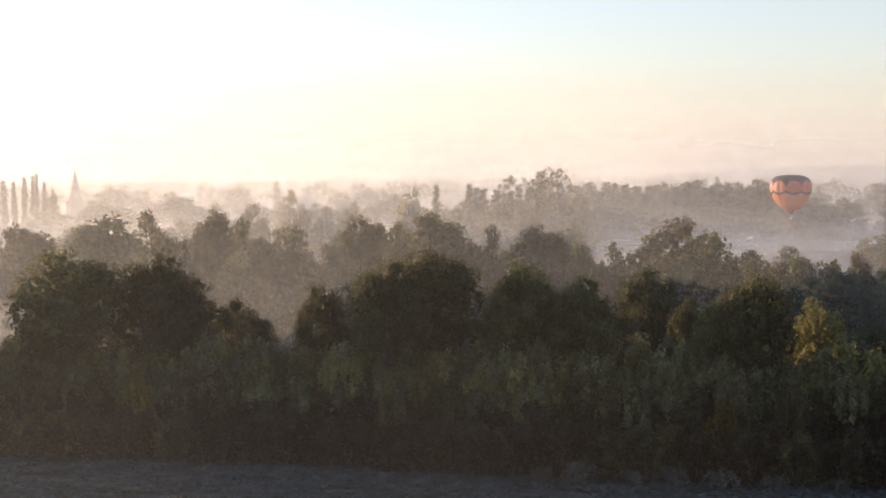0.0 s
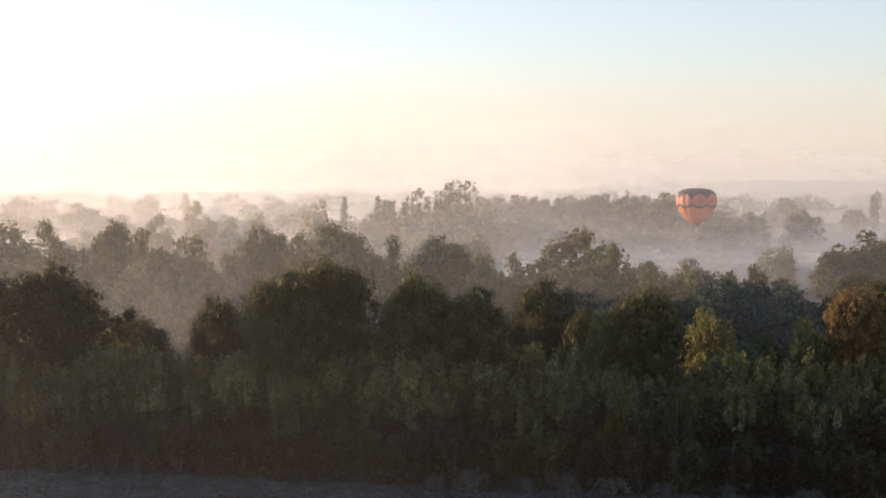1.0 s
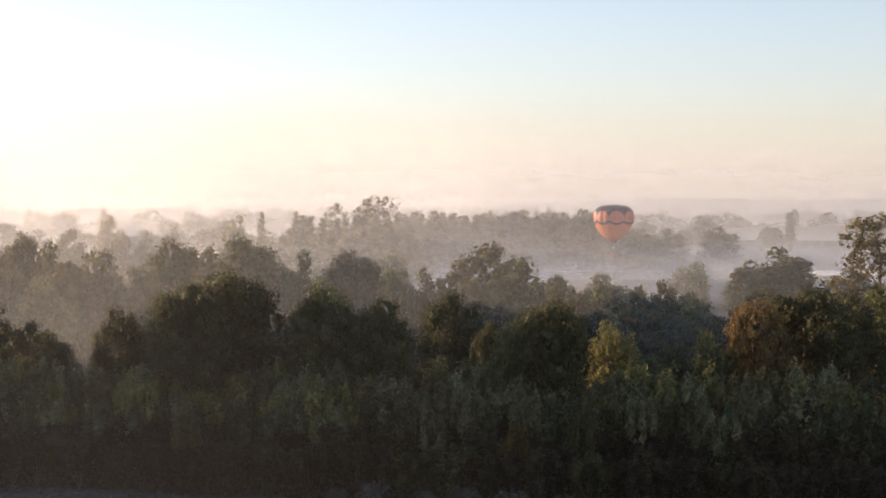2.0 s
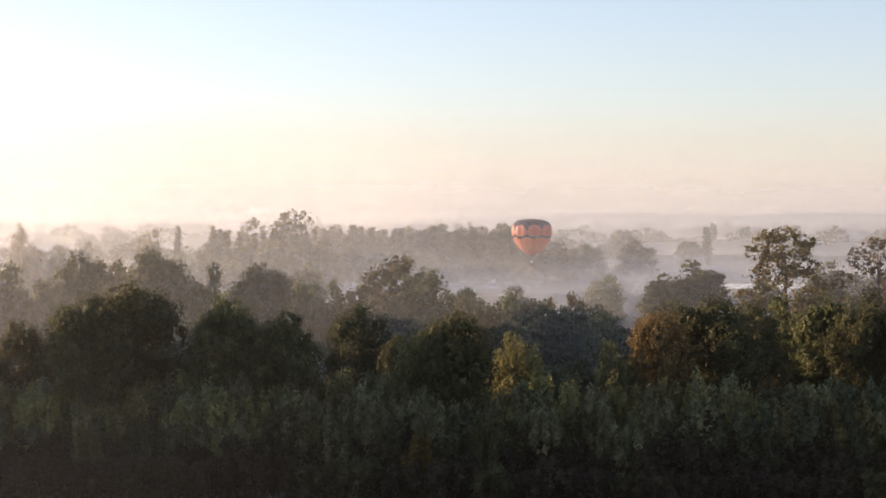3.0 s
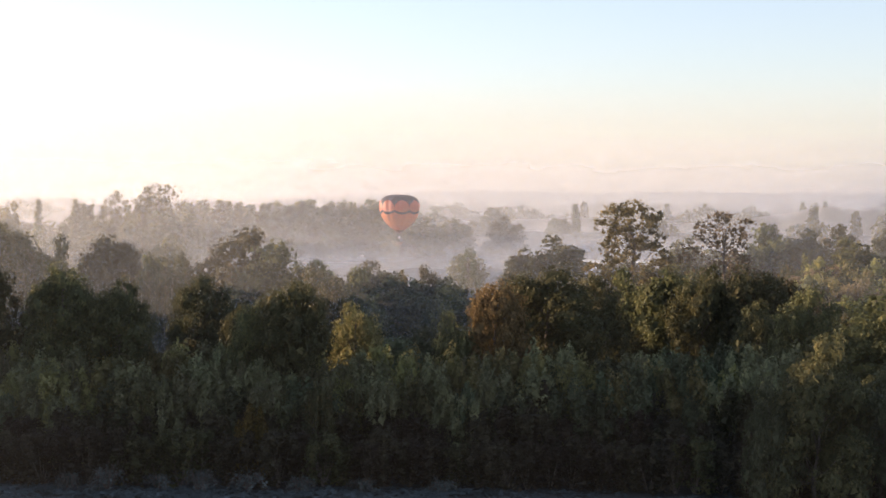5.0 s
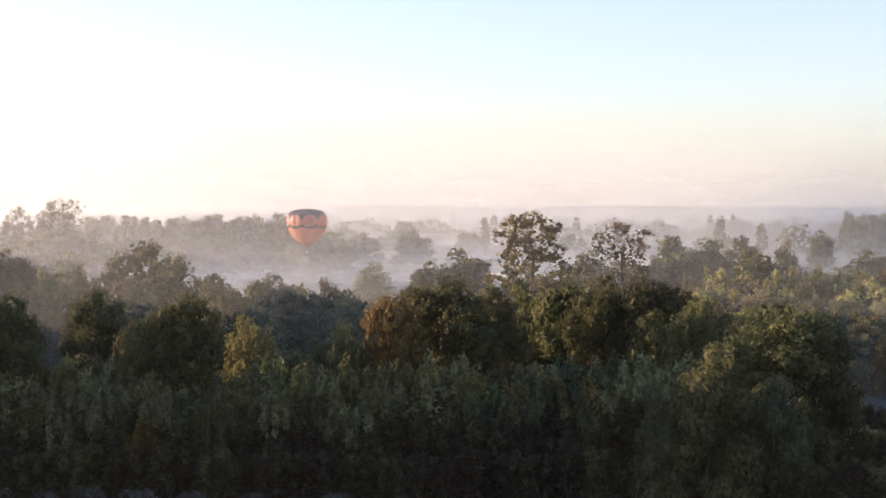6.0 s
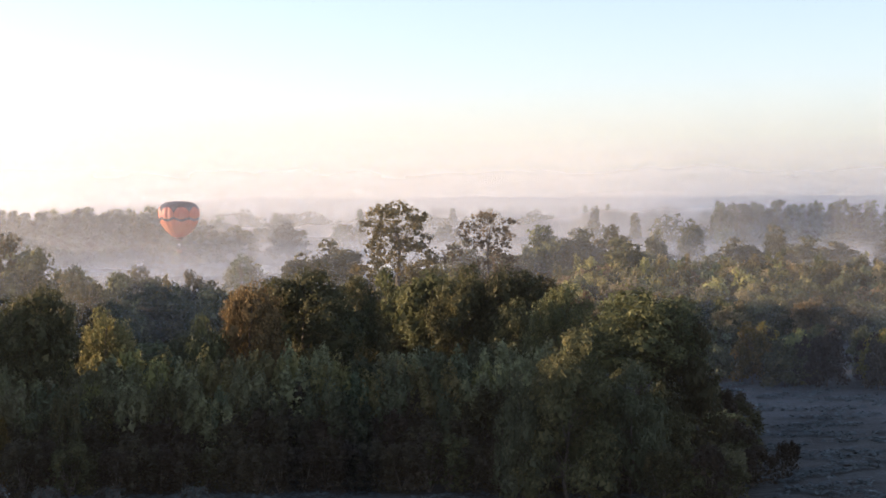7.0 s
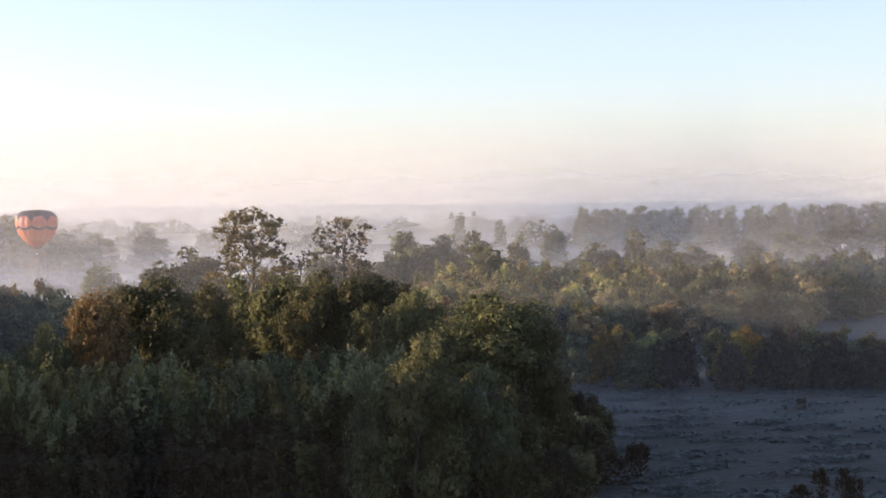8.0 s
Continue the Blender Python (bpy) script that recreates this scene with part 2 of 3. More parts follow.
def crown_of(kind, rng):
    """Stem, limbs, clump centres and clump radii: boughs round a stem, each bough a heap of leaf clumps."""
    h, w, foot, n, (ba, bb), (ca, cb), leaves, leaf, girth = SHAPES[kind]
    half, lo = w / 2, foot * h
    lean = rng.normal(size=2) * 0.02 * h
    low = kind in ("bush", "dome")
    stem = [(0.0, 0.0, -0.4)]
    steps = 6
    for i in range(1, steps + 1):
        u = i / steps * (0.86 if not low else 0.6)
        wob = rng.normal(size=2) * 0.012 * h
        stem.append((lean[0] * u + wob[0], lean[1] * u + wob[1], h * u))
    boughs, limbs = [], []
    for i in range(n):
        g = (i + 0.5) / n
        turn = i * 2.39996 + rng.uniform(-0.5, 0.5)
        rad = rng.uniform(ba, bb) * half
        if kind == "poplar":
            z = lo + (h - lo) * g
            reach = (half - rad) * math.sin(math.pi * (0.10 + 0.80 * g)) ** 0.7 * rng.uniform(0.2, 1.0)
            rad *= 0.2 + 0.9 * math.sin(math.pi * (0.12 + 0.84 * g))
        elif kind in ("tall", "airy", "sparse"):
            z = lo + (h - lo) * (0.06 + 0.92 * g) - rad
            reach = (half - rad * 0.6) * math.sin(math.pi * (0.16 + 0.70 * g)) ** 0.8 * rng.uniform(0.35, 1.08)
        else:
            up = 1 - g if low else 1 - 1.75 * g
            side = math.sqrt(max(0.0, 1 - up * up))
            if low:
                side, up = side ** 0.75, up ** 0.8
            bump, lift = rng.uniform(0.78, 1.10), rng.uniform(0.74, 1.0) if i else 1.0
            tall = (h - lo) * (1.0 if low else 0.55)
            z = (lo + (0 if low else (h - lo) * 0.45)) + up * (tall - rad * 0.8) * lift
            reach = side * (half - rad * 0.8) * bump
            z = max(z, rad * 0.7)
        c = np.array([lean[0] * z / h + reach * math.cos(turn), lean[1] * z / h + reach * math.sin(turn), min(z, h - rad * 0.75)])
        boughs.append((c, rad))
        base = max(0.12 * h, c[2] - (0.75 * reach + 0.05 * h))
        j = min(steps - 1, base / h / (0.86 if not low else 0.6) * steps)
        k = int(j)
        a = Vector(stem[k]).lerp(Vector(stem[k + 1]), j - k)
        tip = Vector(c)
        limbs.append((a, a.lerp(tip, 0.55) + Vector((0, 0, 0.06 * reach)), tip, girth * (0.34 - 0.2 * min(1.0, c[2] / h))))
    if kind not in ("tall", "airy", "sparse", "poplar"):
        for k in range(6):
            g = (0.28, 0.5, 0.7)[k % 3]
            boughs.append((np.array([0.36 * half * math.cos(k * 2.1), 0.36 * half * math.sin(k * 2.1), lo + (h - lo) * g]), half * (0.62 - 0.25 * g)))
    cs, rs = [], []
    for c, rad in boughs:
        m = 16 if kind in ("tall", "airy") else 24
        d = unit(rng.normal(size=(m, 3)) + np.array([0, 0, 0.3]))
        r = rng.uniform(0.5, 1.0, (m, 1)) ** 0.6 * rad
        cs.append(c + d * r * np.array([1, 1, 0.72]))
        rs.append(rng.uniform(ca, cb, m) * half)
        if kind not in ("tall", "airy", "sparse"):
            cs.append(c[None] - np.array([[0, 0, rad * 0.1]]))
            rs.append(np.array([rad * 0.72]))
    c, r = np.concatenate(cs), np.concatenate(rs)
    c[:, 2] = np.clip(c[:, 2], r * 0.6, h - r * 0.6)
    return stem, limbs, boughs, c, r


MODELS = {}


def model(kind, leaf, variant, coarse):
    """Trunk and crown meshes of one kind of tree; trees far off take fewer, larger leaf sprays."""
    key = (kind, leaf, variant, coarse)
    if key not in MODELS:
        rng = np.random.default_rng(100 * variant + sum(map(ord, kind)))
        girth, leaves, size = SHAPES[kind][8], SHAPES[kind][6], SHAPES[kind][7]
        stem, limbs, boughs, c, r = crown_of(kind, rng)
        trunk = trunk_mesh("trunk", stem, limbs, girth)
        if coarse:
            leaves, size = leaves * 2 // (5, 17)[coarse - 1], size * (1.7, 2.7)[coarse - 1]
        thin = kind in ("tall", "airy", "sparse")
        p, nrm = clumps(rng, c, r, boughs, leaves, thin)
        size = np.full((len(p), 1), size)
        if not thin:
            q, qn, qs = heart(rng, boughs, (80, 40, 18)[coarse], (0.27, 0.38, 0.55)[coarse])
            p, nrm, size = np.concatenate([p, q]), np.concatenate([nrm, qn]), np.concatenate([size, qs])
        MODELS[key] = trunk, leaf_mesh("crown", p, nrm, size, LEAF[leaf], rng)
    return MODELS[key]


TREE_WORDS = {
    "green": "dark green leaves", "olive": "olive green leaves", "yellow": "yellowing autumn leaves", "orange": "orange autumn leaves",
    "rust": "thin rusty leaves", "grey": "grey-green leaves", "willow": "fresh green leaves", "pale": "pale olive leaves", "dry": "dull leaves",
}
KIND_WORDS = {
    "bush": "wide rounded bush with", "dome": "full-crowned leafy tree with", "oak": "broad lobed tree with", "round": "rounded bushy tree with", "sparse": "slight airy tree with",
    "tall": "tall open-crowned tree with", "airy": "tall thin-leaved tree with", "poplar": "slender upright poplar with",
}
planted = [0]
SPREAD = {"oak": 1.2, "round": 1.18, "sparse": 1.15, "tall": 1.05, "airy": 1.0, "poplar": 1.1, "bush": 1.1, "dome": 1.05}


def plant(kind, x, y, height, width, leaf, where="standing in morning mist", turn=None, plainer=0):
    planted[0] += 1
    i = planted[0]
    far = sum(math.hypot(x, y) > d for d in (195, 330))
    far = max(far, plainer)
    form = "dome" if kind == "round" and far or kind == "oak" and far > 1 else kind
    trunk, crown = model(form, leaf, i % 3, far)
    tree = new({"poplar": "poplar_tree", "bush": "bush"}.get(kind, "tree"))
    h, w = SHAPES[form][:2]
    tree.matrix_basis = Matrix.LocRotScale((x, y, 0), Euler((0, 0, i * 2.4 if turn is None else turn)), (width / w * SPREAD[kind], width / w * SPREAD[kind], height / h))
    for name, me in (("trunk", trunk), ("crown", crown)):
        ob = new(name, me)
        ob.parent = tree
    return tagged(tree, f"{KIND_WORDS[kind]} {TREE_WORDS[leaf]}, {where}", "bush" if kind == "bush" else "tree", "bushes of the valley" if kind == "bush" else "trees of the valley")


# ---- ground ----
def build_ground():
    """One sheet to the horizon, finest where the camera passes."""
    rings = [0.0] + [20 * 1.055 ** k for k in range(104)]
    rings = [r for r in rings if r < 4700] + [4700]
    seg = 200
    verts, faces = [(0, 0, 0)], []
    for r in rings[1:]:
        for k in range(seg):
            a = 2 * math.pi * k / seg
            x, y = r * math.sin(a), r * math.cos(a)
            z = 0.12 * noise.noise((x * 0.03, y * 0.03, 1.0)) if r < 4000 else 0
            verts.append((x, y, z))
    for k in range(seg):
        faces.append((0, 1 + (k + 1) % seg, 1 + k))
    for i in range(len(rings) - 2):
        for k in range(seg):
            a, b = 1 + i * seg + k, 1 + i * seg + (k + 1) % seg
            faces.append((a, b, b + seg, a + seg))
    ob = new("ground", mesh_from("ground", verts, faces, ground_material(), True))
    tagged(ob, "frosted rough meadow with brown and pale patches", "ground", kind="structure")


build_ground()


def build_hills():
    """Low wooded ridge at the far side of the plain."""
    mat = plain("far_wooded_ridge", (0.03, 0.045, 0.03), (0.08, 0.09, 0.06), 0.02, 0.95)
    nx, ny = 220, 10
    verts, faces = [], []
    for i in range(nx):
        a = radians(-24 + 84 * i / (nx - 1))
        deg = math.degrees(a)
        ridge = 6 + 27 / (1 + math.exp(-(deg - 9) / 1.6)) + 0.25 * max(0, deg - 20) + 5 * noise.noise((math.degrees(a) * 0.25, 0, 3.0)) + 3 * noise.noise((math.degrees(a) * 2.2, 0, 9.0))
        for j in range(ny):
            u = j / (ny - 1)
            r = 3300 + 900 * u
            z = -2 + ridge * math.sin(u * math.pi / 2)
            verts.append((r * math.sin(a), r * math.cos(a), z))
    for i in range(nx - 1):
        for j in range(ny - 1):
            a = i * ny + j
            faces.append((a, a + ny, a + ny + 1, a + 1))
    ob = new("backdrop", mesh_from("backdrop", verts, faces, mat, True))
    tagged(ob, "low hazy wooded ridge along the horizon", "hills", kind="structure")


build_hills()


# ---- mist: thin banks, one behind another ----
def mist_bank(radius, density, fall, top, seed, wisp=0.3, west=None):
    """A thin wall of mist in fine folds, which take light from all sides. west: from which x to which x it thins out, and to what share."""
    verts, faces = [], []
    seg = 3000
    pitch = radius * radians(90) / seg
    for k in range(seg):
        a = radians(-27 + 90 * k / (seg - 1))
        r = radius + min(14.0, radius * 0.02) * noise.noise((k * 0.0035, seed * 3.7, 0)) + (0.2 if k % 2 else -0.2) * pitch
        x, y = r * math.sin(a), r * math.cos(a)
        verts += [(x, y, -0.5), (x, y, top)]
    for k in range(seg - 1):
        a = 2 * k
        faces.append((a, a + 2, a + 3, a + 1))
    ob = new("mist_bank", mesh_from("mist_bank", verts, faces, mist_material("mist", density, fall, top, seed, wisp, west)))
    tagged(ob, "thin bank of morning mist drifting over the meadows", "mist", "mist banks", "stuff")


# nearest bank is added to lift the darks at left like lens glare
mist_bank(40, 0.027, 400, 60, 1, 0.1, (-18.0, 4.0, 0.18))
mist_bank(205, 0.18, 40, 48, 2, 0.25, (-50.0, 90.0, 0.25))
mist_bank(300, 0.19, 45, 58, 10, 0.25, (-10.0, 120.0, 0.3))
mist_bank(420, 0.20, 45, 64, 3, 0.25, (-40.0, 200.0, 0.4))
mist_bank(643, 0.17, 45, 75, 5, 0.3, (60.0, 300.0, 0.6))
mist_bank(840, 0.28, 50, 95, 4, 0.3, (150.0, 450.0, 0.5))
mist_bank(1150, 0.32, 65, 120, 6, 0.2)
mist_bank(1850, 0.36, 90, 190, 7, 0.1)
mist_bank(2800, 0.46, 130, 290, 8, 0.1)
# ground fog over the lake and the fields behind it
for i, (r, d) in enumerate(((455, 0.12), (500, 0.16), (540, 0.20), (575, 0.24), (612, 0.24), (700, 0.2), (770, 0.2))):
    mist_bank(r, d, 4.5 + i * 0.4, 16, 20 + i, 0.6)

# ---- trees that stand apart ----
plant("oak", -47.0, 174.2, 20.7, 11.7, "green")
plant("oak", -37.2, 175.2, 20.4, 9.8, "green")
plant("sparse", -30.2, 177.2, 15.5, 4.3, "olive")
plant("round", -20.7, 175.2, 16.7, 6.0, "green")
plant("oak", -12.9, 166.6, 20.1, 8.0, "green")
plant("oak", -8.4, 168.6, 20.9, 9.3, "green")
plant("oak", 0.6, 168.5, 19.6, 7.8, "green")
plant("oak", 6.1, 165.1, 18.4, 6.8, "green")
plant("round", 4.3, 166.2, 15.5, 3.4, "yellow")
plant("round", 16.6, 194.2, 17.2, 7.4, "grey")
plant("round", 24.6, 230.4, 21.8, 15.2, "olive")
plant("round", 30.2, 223.5, 19.2, 11.7, "green")
plant("round", 27.4, 227.0, 20.4, 13.5, "olive")
plant("round", 34.5, 221.5, 17.6, 10.0, "green")
plant("oak", 22.6, 158.8, 18.5, 7.2, "green")
plant("round", 18.9, 160.5, 16.0, 4.5, "olive")
plant("round", 29.7, 162.4, 15.8, 5.7, "pale")
plant("oak", 42.9, 158.1, 18.4, 6.0, "orange")
plant("round", -30.5, 190.5, 12.8, 7.3, "green")
plant("round", -34.6, 194.0, 13.2, 6.1, "olive")
plant("round", 19.9, 186.6, 14.3, 3.9, "green")
plant("bush", 38.7, 157.2, 15.2, 6.2, "green")
plant("oak", 50.4, 162.7, 19.8, 10.0, "green")
plant("round", 58.9, 175.7, 18.0, 7.0, "green")
plant("tall", 78.7, 219.6, 27.0, 14.4, "pale")
plant("airy", 90.2, 214.2, 25.5, 13.0, "rust")
plant("round", 67.5, 188.6, 18.0, 8.3, "olive")
plant("oak", 70.2, 182.3, 18.1, 8.1, "green")
plant("round", 72.0, 176.2, 18.9, 7.9, "green")
plant("oak", 77.2, 174.0, 18.8, 8.5, "green")
plant("round", 73.8, 151.7, 17.9, 6.8, "olive")
plant("oak", 77.2, 142.4, 18.1, 11.4, "green")
plant("bush", 80.2, 138.7, 15.4, 8.1, "green")
plant("dome", 64.7, 130.6, 15.4, 9.8, "olive")
plant("bush", 60.7, 131.2, 11.4, 5.3, "grey")
plant("bush", 70.2, 129.2, 12.3, 6.9, "grey")
plant("round", 74.2, 165.6, 15.7, 5.5, "green")
plant("round", 78.4, 193.0, 17.6, 6.4, "green")
plant("oak", 85.0, 185.0, 17.2, 7.6, "olive")
plant("round", 55.1, 295.1, 14.8, 9.3, "olive")
plant("round", 54.5, 244.2, 15.9, 6.0, "olive")
plant("round", 48.3, 235.3, 15.5, 4.1, "yellow")
plant("round", 50.6, 209.2, 15.2, 8.9, "green")
plant("round", 35.3, 212.2, 16.0, 6.7, "green")
plant("round", 33.6, 237.8, 16.5, 6.6, "green")
plant("airy", 79.2, 320.6, 16.3, 5.7, "grey")
plant("round", 70.5, 250.5, 14.5, 7.2, "green")
plant("round", 116.6, 382.9, 16.7, 16.5, "green")
plant("round", 107.3, 380.4, 14.1, 9.5, "green")
plant("round", 156.3, 401.0, 16.2, 10.4, "green")
plant("round", 176.1, 392.7, 19.6, 13.3, "green")
plant("round", 183.7, 389.2, 19.0, 13.3, "green")
plant("round", 200.8, 403.2, 19.6, 12.4, "green")
plant("round", 178.3, 395.3, 19.4, 11.1, "green")
plant("round", 187.1, 391.3, 19.0, 10.4, "green")
plant("round", 182.7, 360.2, 17.1, 15.2, "green")
plant("round", 245.1, 463.2, 17.1, 8.1, "green")
plant("round", 316.8, 572.4, 19.2, 11.2, "green")
plant("round", 277.4, 445.2, 18.8, 8.1, "olive")
plant("round", 262.9, 407.1, 15.8, 14.9, "green")
plant("round", 247.6, 416.4, 15.6, 14.9, "green")
plant("round", 293.1, 435.3, 13.3, 16.1, "olive")
plant("round", 376.6, 523.6, 11.9, 15.4, "green")
plant("round", 466.0, 606.8, 11.9, 18.3, "green")
plant("round", 504.6, 627.6, 17.6, 27.6, "green")
plant("round", 529.4, 633.3, 16.7, 25.4, "green")
plant("oak", -69.3, 242.9, 21.1, 10.3, "green")
plant("oak", -59.2, 250.4, 22.4, 11.4, "green")
plant("round", -53.3, 258.6, 22.6, 9.9, "olive")
plant("oak", -44.8, 270.1, 22.6, 7.0, "green")
plant("round", -45.4, 247.8, 20.2, 6.9, "green")
plant("round", -38.2, 258.8, 21.3, 9.0, "green")
plant("round", -31.5, 249.5, 20.9, 11.2, "green")
plant("round", -51.3, 378.1, 21.3, 9.8, "green")
plant("round", -45.7, 418.9, 23.7, 10.1, "yellow")
plant("round", -37.8, 419.6, 20.3, 8.7, "green")
plant("oak", -20.6, 262.3, 21.8, 9.0, "green")
plant("round", -31.2, 430.0, 20.7, 8.9, "green")
plant("round", -14.8, 250.5, 21.3, 6.9, "olive")
plant("oak", -8.8, 255.6, 22.4, 11.0, "olive")
plant("round", -1.0, 250.6, 20.2, 7.8, "green")
plant("oak", 7.4, 250.2, 20.2, 9.0, "green")
plant("round", 12.7, 239.8, 18.0, 5.8, "green")
plant("round", 16.3, 234.4, 18.2, 6.1, "green")
plant("round", -22.1, 230.2, 19.0, 9.5, "green")
plant("round", -35.6, 223.9, 17.6, 10.9, "green")
plant("round", -48.3, 221.9, 18.4, 9.3, "green")
plant("round", -9.4, 225.6, 19.3, 12.4, "green")
plant("round", -17.4, 520.6, 23.3, 9.9, "yellow")
plant("poplar", -10.4, 559.6, 23.2, 3.5, "green")
plant("round", 25.0, 419.4, 15.8, 10.1, "green")
plant("tall", 29.7, 555.4, 30.0, 15.3, "olive")
plant("tall", 15.6, 560.2, 27.2, 9.7, "olive")
plant("tall", 23.8, 569.8, 26.4, 11.8, "olive")
plant("round", 167.2, 714.6, 15.4, 19.0, "green")
plant("oak", 186.4, 697.8, 16.7, 16.9, "green")
plant("round", 215.3, 976.7, 17.2, 17.2, "grey")
plant("round", 263.0, 1016.8, 18.3, 18.1, "grey")
plant("poplar", 270.0, 858.8, 21.0, 6.2, "green")
plant("round", 258.2, 862.4, 14.0, 9.3, "grey")
plant("round", 141.9, 675.5, 17.4, 21.4, "green")
plant("poplar", -208.6, 754.3, 24.7, 4.3, "olive")
plant("poplar", -204.3, 755.4, 24.2, 3.8, "olive")
plant("poplar", -200.4, 756.4, 26.0, 4.0, "olive")
plant("poplar", -196.4, 757.4, 26.6, 3.5, "olive")
plant("poplar", -200.7, 782.1, 27.6, 3.3, "olive")
plant("poplar", -198.6, 787.8, 23.8, 3.9, "olive")
plant("round", -192.5, 779.0, 21.5, 5.5, "olive")
plant("round", -224.7, 1079.0, 20.5, 22.7, "olive")
plant("round", -170.6, 885.8, 18.4, 18.6, "olive")
plant("round", -136.7, 790.2, 18.8, 22.1, "olive")
plant("round", -142.8, 1092.3, 20.2, 19.0, "olive")
plant("poplar", -107.9, 995.6, 21.8, 6.9, "olive")
plant("round", -173.2, 1189.2, 18.5, 16.5, "olive")
plant("round", -58.5, 1099.5, 17.7, 19.0, "olive")
plant("round", -30.9, 800.3, 17.4, 16.5, "olive")
plant("round", -94.6, 1297.7, 14.6, 22.4, "olive")
plant("round", 19.9, 548.0, 19.3, 13.2, "olive")
plant("round", 30.0, 545.4, 20.4, 15.1, "green")
plant("round", 39.0, 550.7, 19.0, 11.4, "green")
plant("round", 10.7, 556.3, 18.7, 11.5, "green")
plant("bush", 75.6, 134.3, 9.6, 6.7, "green")
plant("bush", 71.7, 136.2, 10.6, 5.7, "green")
plant("bush", 69.1, 136.3, 9.1, 6.2, "olive")
plant("round", 499.2, 729.8, 11.2, 27.3, "green")
plant("round", 490.7, 735.4, 8.4, 18.2, "green")
plant("round", 483.2, 643.1, 15.5, 16.5, "green")
plant("round", 480.1, 670.0, 9.4, 14.1, "green")


# ---- rows and woods ----
def row(kind, a, b, count, height, width, leaves, where, deep=10.0, seed=1, plainer=0):
    rng = random.Random(seed)
    for i in range(count):
        u = (i + 0.5) / count
        x = a[0] + (b[0] - a[0]) * u + rng.uniform(-1, 1)
        y = a[1] + (b[1] - a[1]) * u + rng.uniform(0, deep)
        plant(kind, x, y, height * rng.uniform(0.86, 1.06), width * rng.uniform(0.8, 1.25), rng.choice(leaves), where, None, plainer)


row("poplar", (0, 594), (28, 600), 9, 22.0, 4.5, ["olive"], "in a misty row", 4, 11)
row("round", (-4, 600), (60, 640), 9, 17, 12, ["green", "olive"], "at a misty wood", 14, 12)
row("poplar", (45, 676), (96, 682), 12, 21.5, 6.5, ["olive", "green"], "in misty woodland", 6, 13)
row("round", (34, 690), (104, 690), 13, 22.5, 15, ["green", "olive"], "in a misty wood", 10, 14)
row("oak", (92, 685), (134, 690), 11, 23.5, 15, ["green"], "in a misty wood", 12, 15)
row("round", (118, 700), (148, 700), 5, 20, 12, ["green"], "in a misty wood", 12, 16)
row("round", (50, 670), (140, 672), 12, 13, 12, ["green", "grey"], "in misty woodland", 5, 17)
row("oak", (474, 830), (664, 700), 30, 26, 12, ["green"], "in a misty plantation", 14, 38)
row("tall", (470, 818), (660, 690), 30, 27, 12, ["green"], "in a misty plantation", 14, 18)
row("round", (466, 810), (670, 675), 22, 11, 14, ["green", "grey"], "in misty woodland", 8, 19)
row("bush", (0, 590), (150, 668), 30, 9, 11, ["green", "olive"], "in misty woodland", 6, 39)
row("round", (-110, 290), (20, 290), 14, 15, 13, ["green", "olive"], "in misty woodland", 25, 20)
row("round", (-150, 400), (10, 420), 15, 16, 14, ["green", "olive"], "in misty woodland", 60, 21)
row("round", (-260, 640), (0, 650), 18, 15, 18, ["green", "olive"], "in misty woodland", 120, 22)
row("round", (95, 395), (250, 380), 12, 11, 13, ["green", "olive"], "in a misty hedge", 25, 23)
row("round", (190, 440), (360, 430), 14, 11, 13, ["green", "olive"], "in a misty hedge", 50, 24)
row("round", (26, 208), (100, 208), 17, 16.6, 9, ["green", "olive"], "in a shaded thicket", 25, 25, 1)
row("round", (-70, 184), (-36, 184), 7, 11, 8, ["green", "olive"], "in a shaded thicket", 12, 40, 1)
row("round", (-19, 180), (44, 182), 14, 10.5, 8, ["green", "olive", "grey"], "in a shaded thicket", 12, 41, 1)
row("round", (44, 186), (84, 172), 9, 11, 8, ["green", "olive"], "in a shaded thicket", 12, 42, 1)
# two oak rows out of view to the left, added to shade the belt
row("oak", (-130, 175), (-62, 168), 7, 20, 12, ["green"], "out of view, added to shade the belt", 14, 26, 1)
row("oak", (-170, 250), (-85, 255), 8, 21, 13, ["green"], "in misty woodland", 20, 27)


def far_woods():
    """Woods and hedges of the far plain."""
    rng = np.random.default_rng(5)
    pts, nrm = [], []
    for _ in range(420):
        a, r = radians(rng.uniform(-24, 52)), rng.uniform(1000, 2900)
        w, h = rng.uniform(14, 45), rng.uniform(8, 17)
        if rng.random() < 0.15:
            w, h = rng.uniform(5, 8), rng.uniform(15, 22)
        n = 130
        d = unit(rng.normal(size=(n, 3)))
        d[:, 2] = np.abs(d[:, 2])
        p = d * np.array([w / 2, w / 3, h]) * rng.uniform(0.75, 1.05, (n, 1))
        pts.append(p + np.array([r * math.sin(a), r * math.cos(a), 0]))
        nrm.append(unit(d + rng.normal(size=d.shape) * 0.4))
    ob = new("far_woods", leaf_mesh("far_woods", np.concatenate(pts), np.concatenate(nrm), 3.2, LEAF["olive"], rng))
    tagged(ob, "distant woods and hedges fading in the haze", "woodland", kind="stuff")


far_woods()


